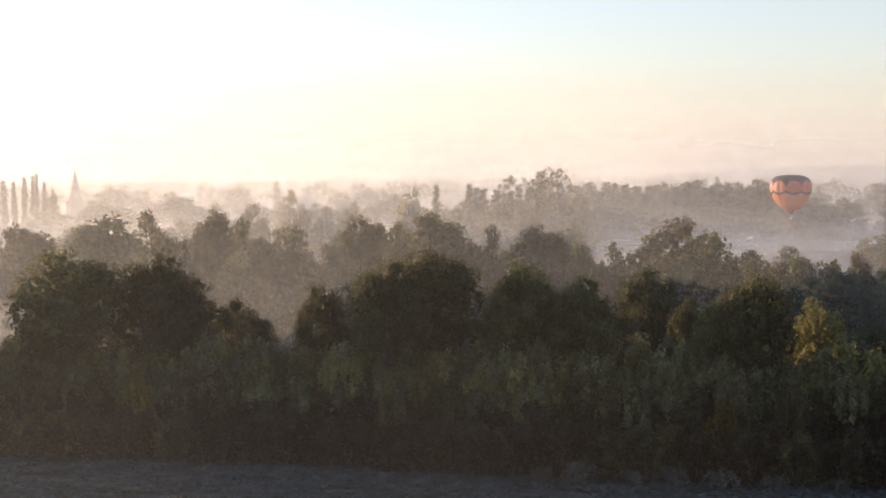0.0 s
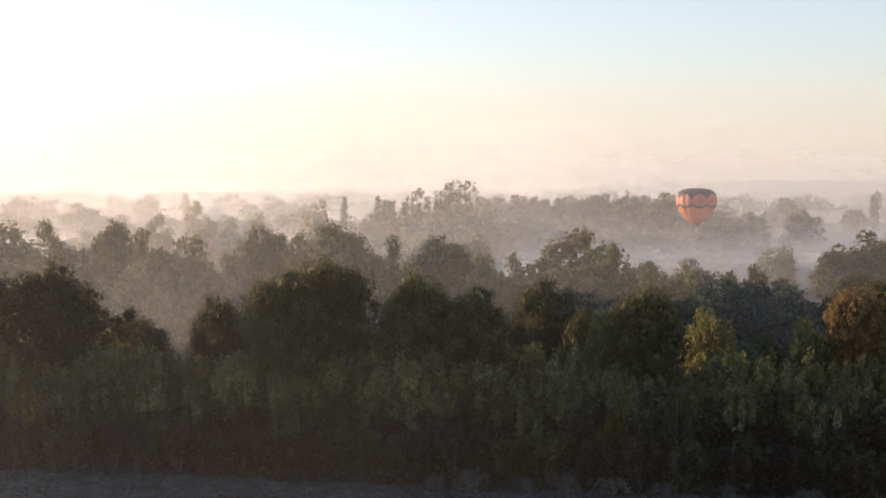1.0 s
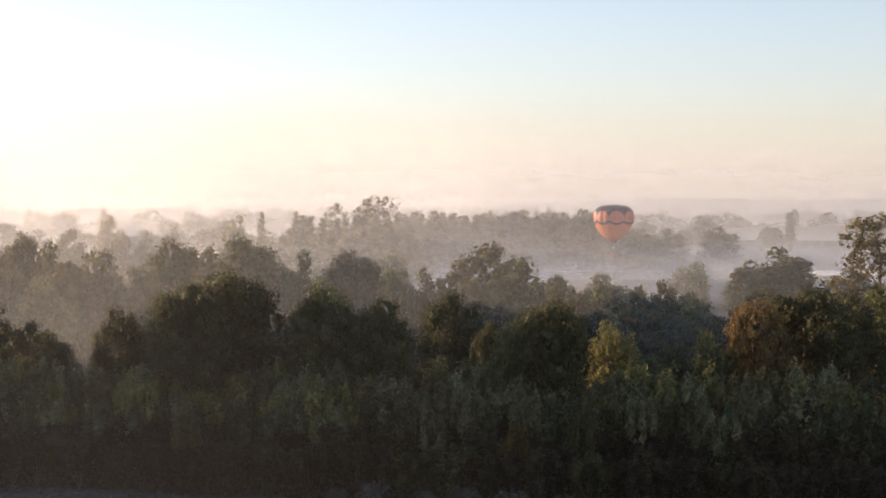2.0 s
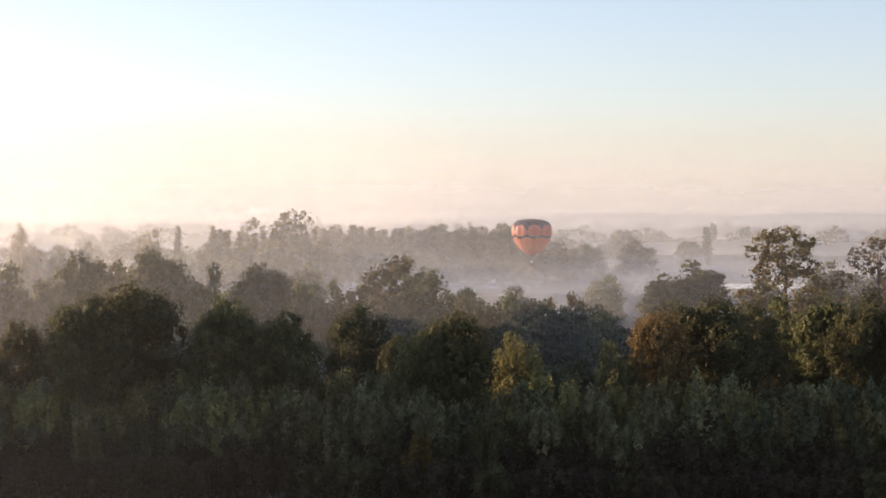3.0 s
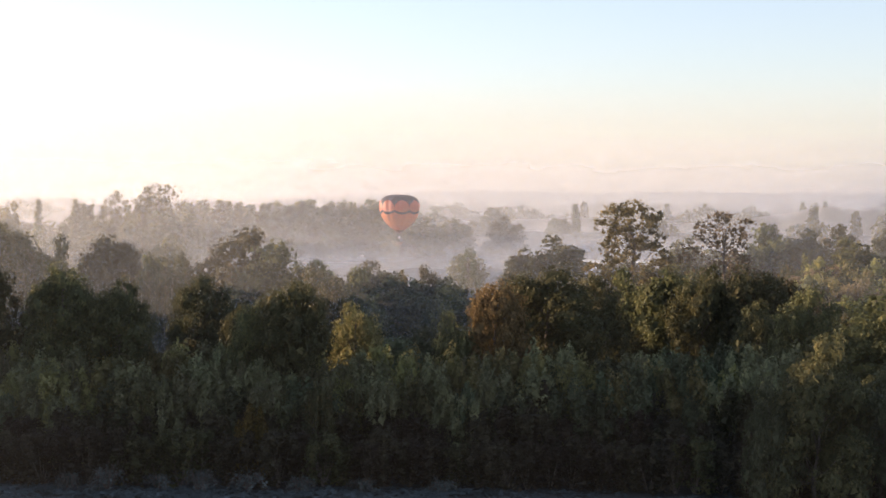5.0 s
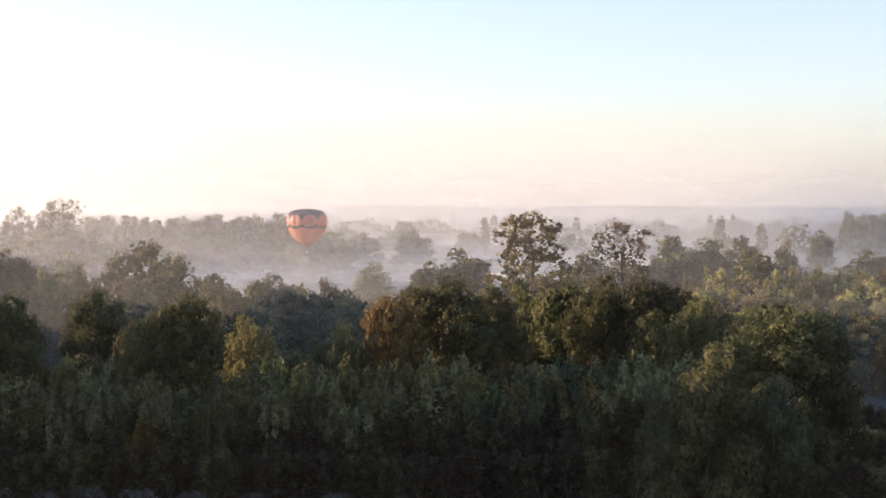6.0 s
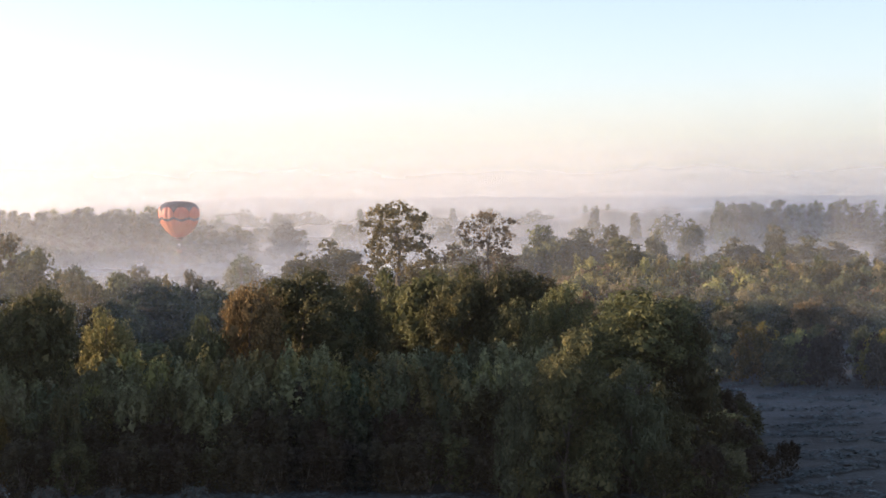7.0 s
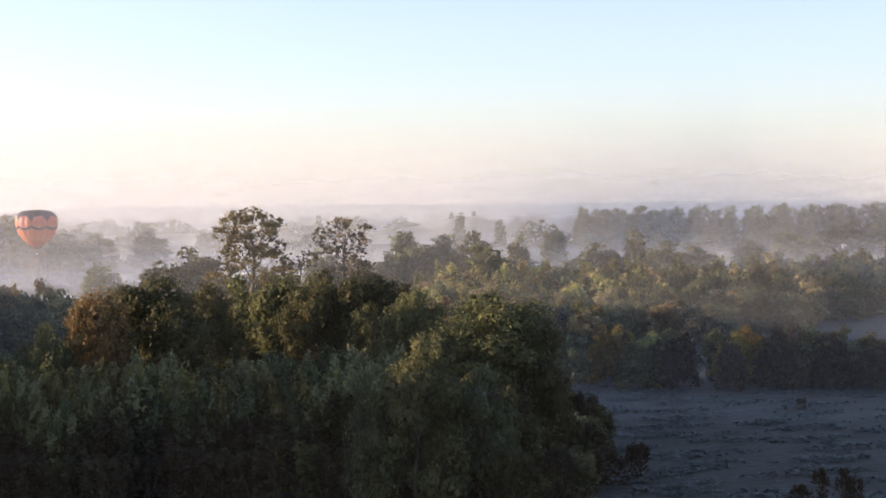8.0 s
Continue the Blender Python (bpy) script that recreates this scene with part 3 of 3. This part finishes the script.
# ---- shrubs ----
def shrub_model(seed, leaf, h, w):
    """Many upright leafy tufts on stems that fan out from one stool."""
    rng = np.random.default_rng(seed)
    n = 15
    ang, rr = rng.uniform(0, 2 * np.pi, n), np.sqrt(rng.random(n)) * w * 0.42
    top = h * (1 - 0.4 * (rr / (w * 0.5)) ** 2) * rng.uniform(0.78, 1.0, n)
    top *= h / top.max()
    pts, nrm, size = [], [], []
    bm = bmesh.new()
    for k in range(n):
        c = np.array([rr[k] * math.cos(ang[k]), rr[k] * math.sin(ang[k]), 0])
        rad, tall = rng.uniform(0.42, 0.68), rng.uniform(0.9, 1.6)
        c[2] = top[k] - tall
        for m, share, big in ((84, 1.0, 0.2), (16, 0.55, 0.5)):
            d = unit(rng.normal(size=(m, 3)) + np.array([0, 0, 0.2]))
            slim = 1 - 0.35 * np.clip(d[:, 2:], 0, 1)
            reach = share * rng.uniform(0.75, 1.15, (m, 1))
            pts.append(c + d * reach * np.array([rad, rad, tall]) * np.concatenate([slim, slim, np.ones((m, 1))], 1))
            nrm.append(unit(d + rng.normal(size=d.shape) * 0.4))
            size.append(np.full((m, 1), big))
        m = 14
        pts.append(c * np.array([1, 1, 0]) + np.concatenate([rng.normal(size=(m, 2)) * 0.4, rng.uniform(0.1, 0.8, (m, 1)) * c[2]], 1))
        nrm.append(unit(rng.normal(size=(m, 3))))
        size.append(np.full((m, 1), 0.42))
        if k % 2 == 0:
            rod(bm, (c[0] * 0.02, c[1] * 0.02, -0.2), (c[0], c[1], top[k] * 0.8), 0.05, 0.015, 4)
    me = bpy.data.meshes.new("woody_base")
    bm.to_mesh(me)
    bm.free()
    me.materials.append(BARK)
    return me, leaf_mesh("foliage", np.concatenate(pts), np.concatenate(nrm), np.concatenate(size), LEAF[leaf], rng, 0.6)


SHRUBS = {}


def shrub(name, x, y, h, w, leaf, words, group):
    planted[0] += 1
    i = planted[0]
    key = (leaf, i % 4)
    if key not in SHRUBS:
        SHRUBS[key] = shrub_model(i % 4 + 40, leaf, 7.0, 4.5)
    thing = new(name)
    thing.matrix_basis = Matrix.LocRotScale((x, y, 0), Euler((0, 0, i * 1.9)), (w / 4.5, w / 4.5, h / 7.0))
    for name, me in zip(("woody_base", "foliage"), SHRUBS[key]):
        ob = new(name, me)
        ob.parent = thing
    tagged(thing, words, "shrub", group)


def front_edge(x):
    """The meadow's edge in front of the shrub belt."""
    return float(np.interp(x, [-60, -51, -23, 0, 18, 30, 45, 62, 84], [164, 162, 157, 149.5, 145.5, 143, 139, 132, 128]))


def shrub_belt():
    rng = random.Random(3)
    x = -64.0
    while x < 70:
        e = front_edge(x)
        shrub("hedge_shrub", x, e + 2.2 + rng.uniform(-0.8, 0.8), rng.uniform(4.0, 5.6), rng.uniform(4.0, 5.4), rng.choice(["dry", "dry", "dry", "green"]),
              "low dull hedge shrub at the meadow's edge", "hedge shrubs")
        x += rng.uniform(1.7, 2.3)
    # row leaf colours imitate light: dark front face, paler rows behind, palest at left
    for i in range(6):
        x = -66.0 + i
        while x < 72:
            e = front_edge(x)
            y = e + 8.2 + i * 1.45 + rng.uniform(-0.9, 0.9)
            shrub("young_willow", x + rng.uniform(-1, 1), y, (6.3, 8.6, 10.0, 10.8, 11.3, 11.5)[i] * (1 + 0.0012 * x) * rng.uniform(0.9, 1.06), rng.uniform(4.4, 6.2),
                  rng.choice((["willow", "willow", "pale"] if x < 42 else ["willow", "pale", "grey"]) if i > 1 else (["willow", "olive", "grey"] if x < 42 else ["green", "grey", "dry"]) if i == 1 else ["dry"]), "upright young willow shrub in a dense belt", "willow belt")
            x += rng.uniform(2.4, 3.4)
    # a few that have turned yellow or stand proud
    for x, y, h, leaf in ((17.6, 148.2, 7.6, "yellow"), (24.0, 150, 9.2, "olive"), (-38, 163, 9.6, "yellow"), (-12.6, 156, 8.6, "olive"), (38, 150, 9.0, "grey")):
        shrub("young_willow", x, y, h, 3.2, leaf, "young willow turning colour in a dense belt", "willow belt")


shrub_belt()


def bramble_heaps():
    """Low tangles of frosted bramble between the hedge and the meadow."""
    cane = plain("bramble_canes", (0.06, 0.045, 0.035), (0.13, 0.10, 0.08), 4.0, 0.9)
    rime = leaf_material("rimed_bramble_leaves", (0.05, 0.062, 0.055), (0.10, 0.12, 0.11), (0.19, 0.22, 0.21))
    rng = np.random.default_rng(77)
    for x, off, w, h in ((1.5, -0.6, 3.2, 1.5), (4.8, -0.9, 4.2, 2.3), (9.2, -0.3, 3.4, 1.4), (12.6, -0.8, 4.6, 2.0), (17.0, -0.4, 4.4, 1.8), (21.5, -0.6, 3.4, 1.3), (27.0, -0.5, 3.8, 1.2), (34.0, -0.4, 3.0, 1.1)):
        thing = new("bramble_heap")
        thing.location = (x, front_edge(x) + off, 0)
        tagged(thing, "low tangled bramble heap whitened by frost at the hedge foot", "bramble", "bramble heaps")
        bm = bmesh.new()
        pts = []
        for _ in range(26):
            a, r = rng.uniform(0, 2 * np.pi), rng.uniform(0.5, 1.0) * w / 2
            top, end = Vector((r * 0.55 * math.cos(a), r * 0.55 * math.sin(a), h * rng.uniform(0.7, 1.0))), Vector((r * math.cos(a), r * math.sin(a), h * rng.uniform(0.05, 0.4)))
            rod(bm, (0.03 * math.cos(a), 0.03 * math.sin(a), -0.1), top, 0.03, 0.025, 4)
            rod(bm, top, end, 0.025, 0.012, 4)
            for u in rng.random(26):
                p = (Vector((0, 0, 0)).lerp(top, 0.4 + 1.2 * u) if u < 0.5 else top.lerp(end, 2 * u - 1))
                pts.append(np.array(p) + rng.normal(size=3) * 0.14)
        part("canes", bm, cane, thing)
        pts = np.array(pts)
        pts[:, 2] = np.abs(pts[:, 2])
        leaves = new("leaves", leaf_mesh("leaves", pts, unit(unit(pts) + rng.normal(size=pts.shape) * 0.5), 0.15, rime, rng))
        leaves.parent = thing


bramble_heaps()


# ---- shrubs along the side of the frosty meadow ----
def side_hedge():
    rng = random.Random(31)
    line = [(74, 121), (84, 130), (92, 142), (98, 156), (104, 172), (112, 196)]
    for k in range(34):
        u = rng.random() * (len(line) - 1)
        i = min(int(u), len(line) - 2)
        f = u - i
        x, y = line[i][0] * (1 - f) + line[i + 1][0] * f, line[i][1] * (1 - f) + line[i + 1][1] * f
        shrub("hedge_shrub", x - rng.uniform(0, 6), y + rng.uniform(-1, 3), rng.uniform(3.0, 6.5), rng.uniform(3.5, 5.5), rng.choice(["dry", "green", "willow"]),
              "low dull hedge shrub at the meadow's edge", "hedge shrubs")
    for x, y, h in ((86.7, 131.1, 4.0), (90.8, 136.3, 3.0), (95.7, 115.0, 3.2), (96.7, 113.2, 3.4), (98.6, 113.8, 2.4), (93.3, 114.6, 2.0), (133.5, 168.1, 1.6)):
        shrub("weed_clump", x, y, h, 1.8, "dry", "dark dry weed clump on the frosty meadow", "weed clumps")


side_hedge()


# ---- thickets beyond the meadow ----
def scrub():
    rng = random.Random(8)
    for k in range(234):
        u, v = (k % 18 + rng.random()) / 18, (k // 18 + rng.random()) / 13
        r, a = 256 + 90 * u + max(0.0, 19 * u - 11.5) * 15 + 125 * v, radians(24.5 + 19 * u)
        # paler leaf mix at low u stands in for the sunlit half
        plant("bush", r * math.sin(a), r * math.cos(a), rng.uniform(6.5, 9) + 5.0 * v, rng.uniform(6, 10),
              rng.choice(["olive", "pale", "grey", "pale", "olive", "rust"] if u < 0.5 else ["olive", "grey", "green", "green", "rust"]), "in a wide thicket")
    for k in range(56):
        u = (k % 28 + rng.random()) / 28
        x, y = 121 + 64 * u + rng.uniform(-1, 1), 201 - 44 * u + rng.uniform(0, 24)
        plant("bush", x, y, rng.uniform(6.2, 8.8), rng.uniform(4.5, 7), rng.choice(["olive", "grey", "green", "dry", "yellow", "dry"]), "behind the meadow")


scrub()
plant("bush", 126.0, 203.0, 8.9, 6.5, "yellow", "behind the meadow")
plant("bush", 131.0, 200.0, 8.0, 5.5, "pale", "behind the meadow")


# ---- water, seen as pale strips ----
def water_material():
    m, add, link, out = material("still_water")
    tc = add("TexCoord")
    n = add("TexNoise", Scale=0.6, Detail=3.0)
    link(tc.outputs["Object"], n.inputs["Vector"])
    b = add("BsdfPrincipled", Base_Color=(0.05, 0.06, 0.06, 1), Roughness=0.12)
    bump = add("Bump", Strength=0.15, Distance=0.05)
    link(n.outputs[0], bump.inputs["Height"])
    link(bump.outputs[0], b.inputs["Normal"])
    link(b.outputs[0], out.inputs[0])
    return m


WATER = water_material()


def ribbon(name, line, widths, label, seed):
    """A strip of water with an uneven bank."""
    verts, faces = [], []
    n = 60
    for k in range(n):
        u = k / (n - 1) * (len(line) - 1)
        i = min(int(u), len(line) - 2)
        f = u - i
        x, y = (line[i][0] * (1 - f) + line[i + 1][0] * f, line[i][1] * (1 - f) + line[i + 1][1] * f)
        w = widths[i] * (1 - f) + widths[i + 1] * f
        a = w * (0.5 + 0.35 * noise.noise((k * 0.23, seed, 0)))
        b = w * (0.5 + 0.35 * noise.noise((k * 0.23, seed, 7)))
        verts += [(x, y - a, 0.14), (x, y + b, 0.14)]
    for k in range(n - 1):
        faces.append((2 * k, 2 * k + 2, 2 * k + 3, 2 * k + 1))
    tagged(new(name, mesh_from(name, verts, faces, WATER)), label, "water", kind="structure")


ribbon("water_lake", [(70, 570), (110, 590), (150, 600), (190, 610), (240, 600)], [20, 60, 70, 60, 20], "pale still lake under drifting mist", 3)
ribbon("water_river", [(225, 292), (248, 302), (275, 312), (300, 318)], [2, 4, 6, 7], "pale narrow river between the thickets", 5)


# ---- meadow grass ----
def tussocks():
    rng = np.random.default_rng(9)
    mat = leaf_material("frosted_grass", (0.070, 0.090, 0.092), (0.118, 0.150, 0.154), (0.20, 0.244, 0.25), 0.1)
    n = 70000
    x = np.concatenate([rng.uniform(-75, 215, n), rng.uniform(-60, 40, 22000)])
    y = np.concatenate([rng.uniform(95, 240, n), rng.uniform(118, 166, 22000)])
    edge = np.interp(x, [-60, -51, -23, 0, 18, 30, 45, 62, 84, 110], [164, 162, 157, 149.5, 145.5, 143, 139, 132, 120, 95])
    right = (x > 76) & (y < 204 - (x - 120) * 0.82 + 4)
    keep = (y < edge + 1) | right
    x, y = x[keep], y[keep]
    wave = np.sin(x * 0.35 + 2.5 * np.sin(y * 0.21)) + np.sin(y * 0.9 + 1.7 * np.sin(x * 0.17))
    keep = wave + rng.normal(size=len(x)) * 0.35 > np.where(x < 50, -1.2, 0.3)
    x, y = x[keep], y[keep]
    pts = np.repeat(np.stack([x, y, np.zeros(len(x))], 1), 5, 0)
    pts += np.concatenate([rng.normal(size=(len(pts), 2)) * 0.3, rng.uniform(0.03, 0.26, (len(pts), 1))], 1)
    nrm = rng.normal(size=pts.shape)
    nrm[:, 2] = np.abs(nrm[:, 2]) + 3.5
    ob = new("grass_tussocks", leaf_mesh("grass_tussocks", pts, unit(nrm), 0.42, mat, rng, 0.3))
    tagged(ob, "frosted pale tussocks of long grass on the meadow", "grass", kind="stuff")


tussocks()


# ---- hot-air balloon ----
def balloon_fabric():
    m, add, link, out = material("balloon_fabric")
    tc, sep = add("TexCoord"), add("SeparateXYZ")
    link(tc.outputs["Object"], sep.inputs[0])

    def math_node(op, a, b=None):
        n = add("Math")
        n.operation = op
        for sock, v in zip(n.inputs, (a, b)):
            if v is None:
                continue
            if isinstance(v, (int, float)):
                sock.default_value = v
            else:
                link(v, sock)
        return n.outputs[0]
    turn = math_node("ARCTAN2", sep.outputs["Y"], sep.outputs["X"])
    arch = math_node("ABSOLUTE", math_node("SINE", math_node("MULTIPLY", math_node("ADD", turn, 0.45), 4.0)))
    z = sep.outputs["Z"]
    crown = math_node("GREATER_THAN", z, math_node("ADD", math_node("MULTIPLY", math_node("POWER", arch, 0.45), 3.2), 8.6))
    gap = math_node("ABSOLUTE", math_node("SUBTRACT", z, math_node("ADD", math_node("MULTIPLY", arch, -0.9), 7.6)))
    belt = math_node("LESS_THAN", gap, 0.5)
    dark = math_node("MAXIMUM", crown, belt)
    shade = ramp(add, link, math_node("DIVIDE", z, 14.1), [(0.0, (0.58, 0.17, 0.09)), (0.2, (0.78, 0.36, 0.17)), (0.45, (0.76, 0.32, 0.17)), (0.6, (0.64, 0.22, 0.15))])
    n = add("MixRGB")
    n.inputs[2].default_value = (0.075, 0.07, 0.085, 1)
    link(dark, n.inputs[0])
    link(shade, n.inputs[1])
    b = add("BsdfPrincipled", Roughness=0.45)
    link(n.outputs[0], b.inputs["Base Color"])
    tr = add("BsdfTranslucent")
    link(n.outputs[0], tr.inputs["Color"])
    mix = add("MixShader", Fac=0.5)
    link(b.outputs[0], mix.inputs[1])
    link(tr.outputs[0], mix.inputs[2])
    link(mix.outputs[0], out.inputs[0])
    return m


def build_balloon(x, y, z):
    thing = new("hot_air_balloon")
    thing.matrix_basis = Matrix.LocRotScale((x, y, z), None, (0.97, 0.97, 0.97))
    tagged(thing, "orange and dark blue hot-air balloon low over misty fields", "balloon")
    fabric = balloon_fabric()
    wicker = plain("wicker", (0.10, 0.06, 0.03), (0.22, 0.14, 0.07), 8, 0.8, 0.6)
    steel = plain("burner_steel", (0.25, 0.25, 0.25), (0.4, 0.4, 0.4), 5, 0.35, 0.1, 1.0)
    rope = plain("suspension_cable", (0.05, 0.05, 0.05), (0.09, 0.08, 0.07), 5, 0.7)
    dark = plain("scorched_skirt", (0.10, 0.03, 0.02), (0.16, 0.05, 0.03), 2, 0.7)
    base = 6.1
    zs = [0, 0.9, 2.2, 3.6, 5.2, 6.8, 8.2, 9.6, 10.8, 11.9, 12.8, 13.5, 13.9, 14.1]
    rs = [1.7, 3.1, 4.6, 5.75, 6.7, 7.3, 7.6, 7.7, 7.55, 7.1, 6.3, 5.0, 3.0, 0.0]
    gores, across = 16, 6
    for g in range(gores):
        verts, faces = [], []
        for zz, rr in zip(zs, rs):
            for k in range(across + 1):
                u = k / across
                a = 2 * math.pi * (g + u) / gores
                r = rr * (1 + 0.045 * math.sin(math.pi * u))
                verts.append((r * math.cos(a), r * math.sin(a), zz))
        for i in range(len(zs) - 1):
            for k in range(across):
                p = i * (across + 1) + k
                faces.append((p, p + 1, p + across + 2, p + across + 1))
        ob = new("gore", mesh_from("gore", verts, faces, fabric, True))
        ob.parent = thing
        ob.location = (0, 0, base)
    bm = bmesh.new()
    bmesh.ops.create_cone(bm, segments=24, radius1=0.95, radius2=1.5, depth=1.2, matrix=Matrix.Translation((0, 0, base - 0.55)))
    part("skirt", bm, dark, thing, "scorched dark fabric skirt")
    bm = bmesh.new()
    vs = box(bm, 0, 0, 0, 1.7, 1.3, 1.15)
    top = [f for f in bm.faces if f.normal.z > 0.9]
    bmesh.ops.inset_region(bm, faces=top, thickness=0.08)
    bmesh.ops.translate(bm, verts=list({v for f in top for v in f.verts}), vec=(0, 0, -1.0))
    basket = part("basket", bm, wicker, thing, "brown wicker basket")
    bm = bmesh.new()
    for sx, sy, ex, ey in ((-1, -1, 1, -1), (1, -1, 1, 1), (1, 1, -1, 1), (-1, 1, -1, -1)):
        rod(bm, (sx * 0.86, sy * 0.66, 1.15), (ex * 0.86, ey * 0.66, 1.15), 0.06, 0.06, 8)
    part("padded_rim", bm, dark, basket)
    bm = bmesh.new()
    for sx in (-0.25, 0.25):
        rod(bm, (sx, 0, 2.9), (sx, 0, 3.6), 0.14, 0.17, 10)
    rod(bm, (-0.6, 0, 2.95), (0.6, 0, 2.95), 0.05, 0.05)
    part("burner", bm, steel, thing, "twin steel burner")
    for sx in (-1, 1):
        for sy in (-1, 1):
            bm = bmesh.new()
            rod(bm, (sx * 0.8, sy * 0.6, 1.15), (sx * 0.6, sy * 0.45, 2.95), 0.05, 0.05)
            rod(bm, (sx * 0.6, sy * 0.45, 2.95), (sx * 1.0, sy * 1.0, base + 0.1), 0.025, 0.025)
            part("cable", bm, rope, thing)


build_balloon(123.5, 618.0, 6.2)


# ---- church, mast and farm buildings ----
def build_church(x, y):
    thing = new("church")
    thing.matrix_basis = pose(x, y, 0, 0, 0, 20)
    tagged(thing, "distant stone church with a slender pointed spire", "church")
    stone = plain("church_stone", (0.2, 0.18, 0.15), (0.32, 0.29, 0.25), 0.8)
    slate = plain("church_slate", (0.06, 0.06, 0.07), (0.11, 0.11, 0.12), 1.5, 0.6)
    bm = bmesh.new()
    box(bm, 0, 0, 0, 6.4, 6.4, 15)
    for sx in (-1, 1):
        for sy in (-1, 1):
            box(bm, sx * 3.2, sy * 3.2, 0, 1.1, 1.1, 13.5)
    part("tower", bm, stone, thing)
    bm = bmesh.new()
    bmesh.ops.create_cone(bm, cap_ends=True, segments=8, radius1=3.9, radius2=0.12, depth=15.6, matrix=Matrix.Translation((0, 0, 22.7)))
    part("spire", bm, slate, thing, "dark slate spire")
    bm = bmesh.new()
    for sx in (-1, 1):
        for sy in (-1, 1):
            bmesh.ops.create_cone(bm, cap_ends=True, segments=6, radius1=0.7, radius2=0.05, depth=4, matrix=Matrix.Translation((sx * 2.9, sy * 2.9, 16.9)))
    part("pinnacle", bm, stone, thing)
    bm = bmesh.new()
    box(bm, 0, 16, 0, 11, 24, 8)
    part("nave", bm, stone, thing)
    bm = bmesh.new()
    v = [bm.verts.new(p) for p in ((-6, 4, 8), (6, 4, 8), (0, 4, 13), (-6, 28.5, 8), (6, 28.5, 8), (0, 28.5, 13))]
    for f in ((0, 1, 2), (5, 4, 3), (0, 2, 5, 3), (1, 4, 5, 2), (0, 3, 4, 1)):
        bm.faces.new([v[i] for i in f])
    part("roof", bm, slate, thing)


build_church(-252.5, 1093.5)


def build_mast(x, y, h):
    thing = new("lattice_mast")
    thing.location = (x, y, 0)
    tagged(thing, "thin grey steel lattice mast behind the woods", "mast")
    steel = plain("galvanised_steel", (0.16, 0.16, 0.16), (0.24, 0.24, 0.24), 1, 0.5, 0.1, 0.6)
    corners = [(-1, -1), (1, -1), (1, 1), (-1, 1)]
    for sx, sy in corners:
        bm = bmesh.new()
        rod(bm, (sx * 1.8, sy * 1.8, 0), (sx * 0.25, sy * 0.25, h), 0.14, 0.09)
        part("leg", bm, steel, thing)
    levels = 9
    for k in range(levels):
        z0, z1 = h * k / levels, h * (k + 1) / levels
        a0, a1 = 1.8 - 1.55 * k / levels, 1.8 - 1.55 * (k + 1) / levels
        bm = bmesh.new()
        for i in range(4):
            (px, py), (qx, qy) = corners[i], corners[(i + 1) % 4]
            rod(bm, (px * a0, py * a0, z0), (qx * a1, qy * a1, z1), 0.06, 0.06, 4)
            rod(bm, (px * a1, py * a1, z1), (qx * a1, qy * a1, z1), 0.06, 0.06, 4)
        part("brace", bm, steel, thing)
    for k, w in ((0.82, 2.6), (0.92, 2.0)):
        bm = bmesh.new()
        rod(bm, (-w, 0, h * k), (w, 0, h * k), 0.12, 0.12)
        part("crossarm", bm, steel, thing)


build_mast(149.9, 1038.4, 25.5)

WHITE_WALL = plain("whitewashed_wall", (0.45, 0.44, 0.41), (0.6, 0.59, 0.56), 0.6)
TILE_ROOF = plain("weathered_roof", (0.16, 0.14, 0.13), (0.28, 0.25, 0.23), 1.2)
PALE_ROOF = plain("pale_sheet_roof", (0.45, 0.46, 0.47), (0.6, 0.6, 0.6), 0.7, 0.5)
PANE = plain("dark_glass", (0.02, 0.02, 0.025), (0.04, 0.04, 0.05), 1, 0.1)


def build_house(name, x, y, turn, w, d, h, rise, roof, label, windows):
    thing = new(name)
    thing.matrix_basis = pose(x, y, 0, 0, 0, turn)
    tagged(thing, label, "building")
    bm = bmesh.new()
    box(bm, 0, 0, -0.2, w, d, h + 0.2)
    part("wall", bm, WHITE_WALL, thing)
    o = 0.4
    bm = bmesh.new()
    v = [bm.verts.new(p) for p in ((-w / 2 - o, -d / 2 - o, h), (-w / 2 - o, d / 2 + o, h), (-w / 2 - o, 0, h + rise),
                                   (w / 2 + o, -d / 2 - o, h), (w / 2 + o, d / 2 + o, h), (w / 2 + o, 0, h + rise))]
    for f in ((0, 2, 1), (3, 4, 5), (0, 3, 5, 2), (1, 2, 5, 4), (0, 1, 4, 3)):
        bm.faces.new([v[i] for i in f])
    part("roof", bm, roof, thing)
    for k in range(windows):
        bm = bmesh.new()
        box(bm, -w / 2 + w * (k + 0.5) / windows, -d / 2 - 0.02, 1.0, 0.9, 0.08, 1.2)
        part("window", bm, PANE, thing)


build_house("cottage", 102.6, 652.0, -8, 5.0, 3.6, 2.2, 1.2, PALE_ROOF, "small white cottage at the misty wood's edge", 2)
build_house("cottage", 113.6, 651.0, -12, 3.6, 3.0, 1.9, 1.0, PALE_ROOF, "tiny white outbuilding at the misty wood's edge", 1)
build_house("barn", 532.0, 667.0, -38, 21, 9, 3.6, 2.2, PALE_ROOF, "long low barn with a pale sheet roof", 4)
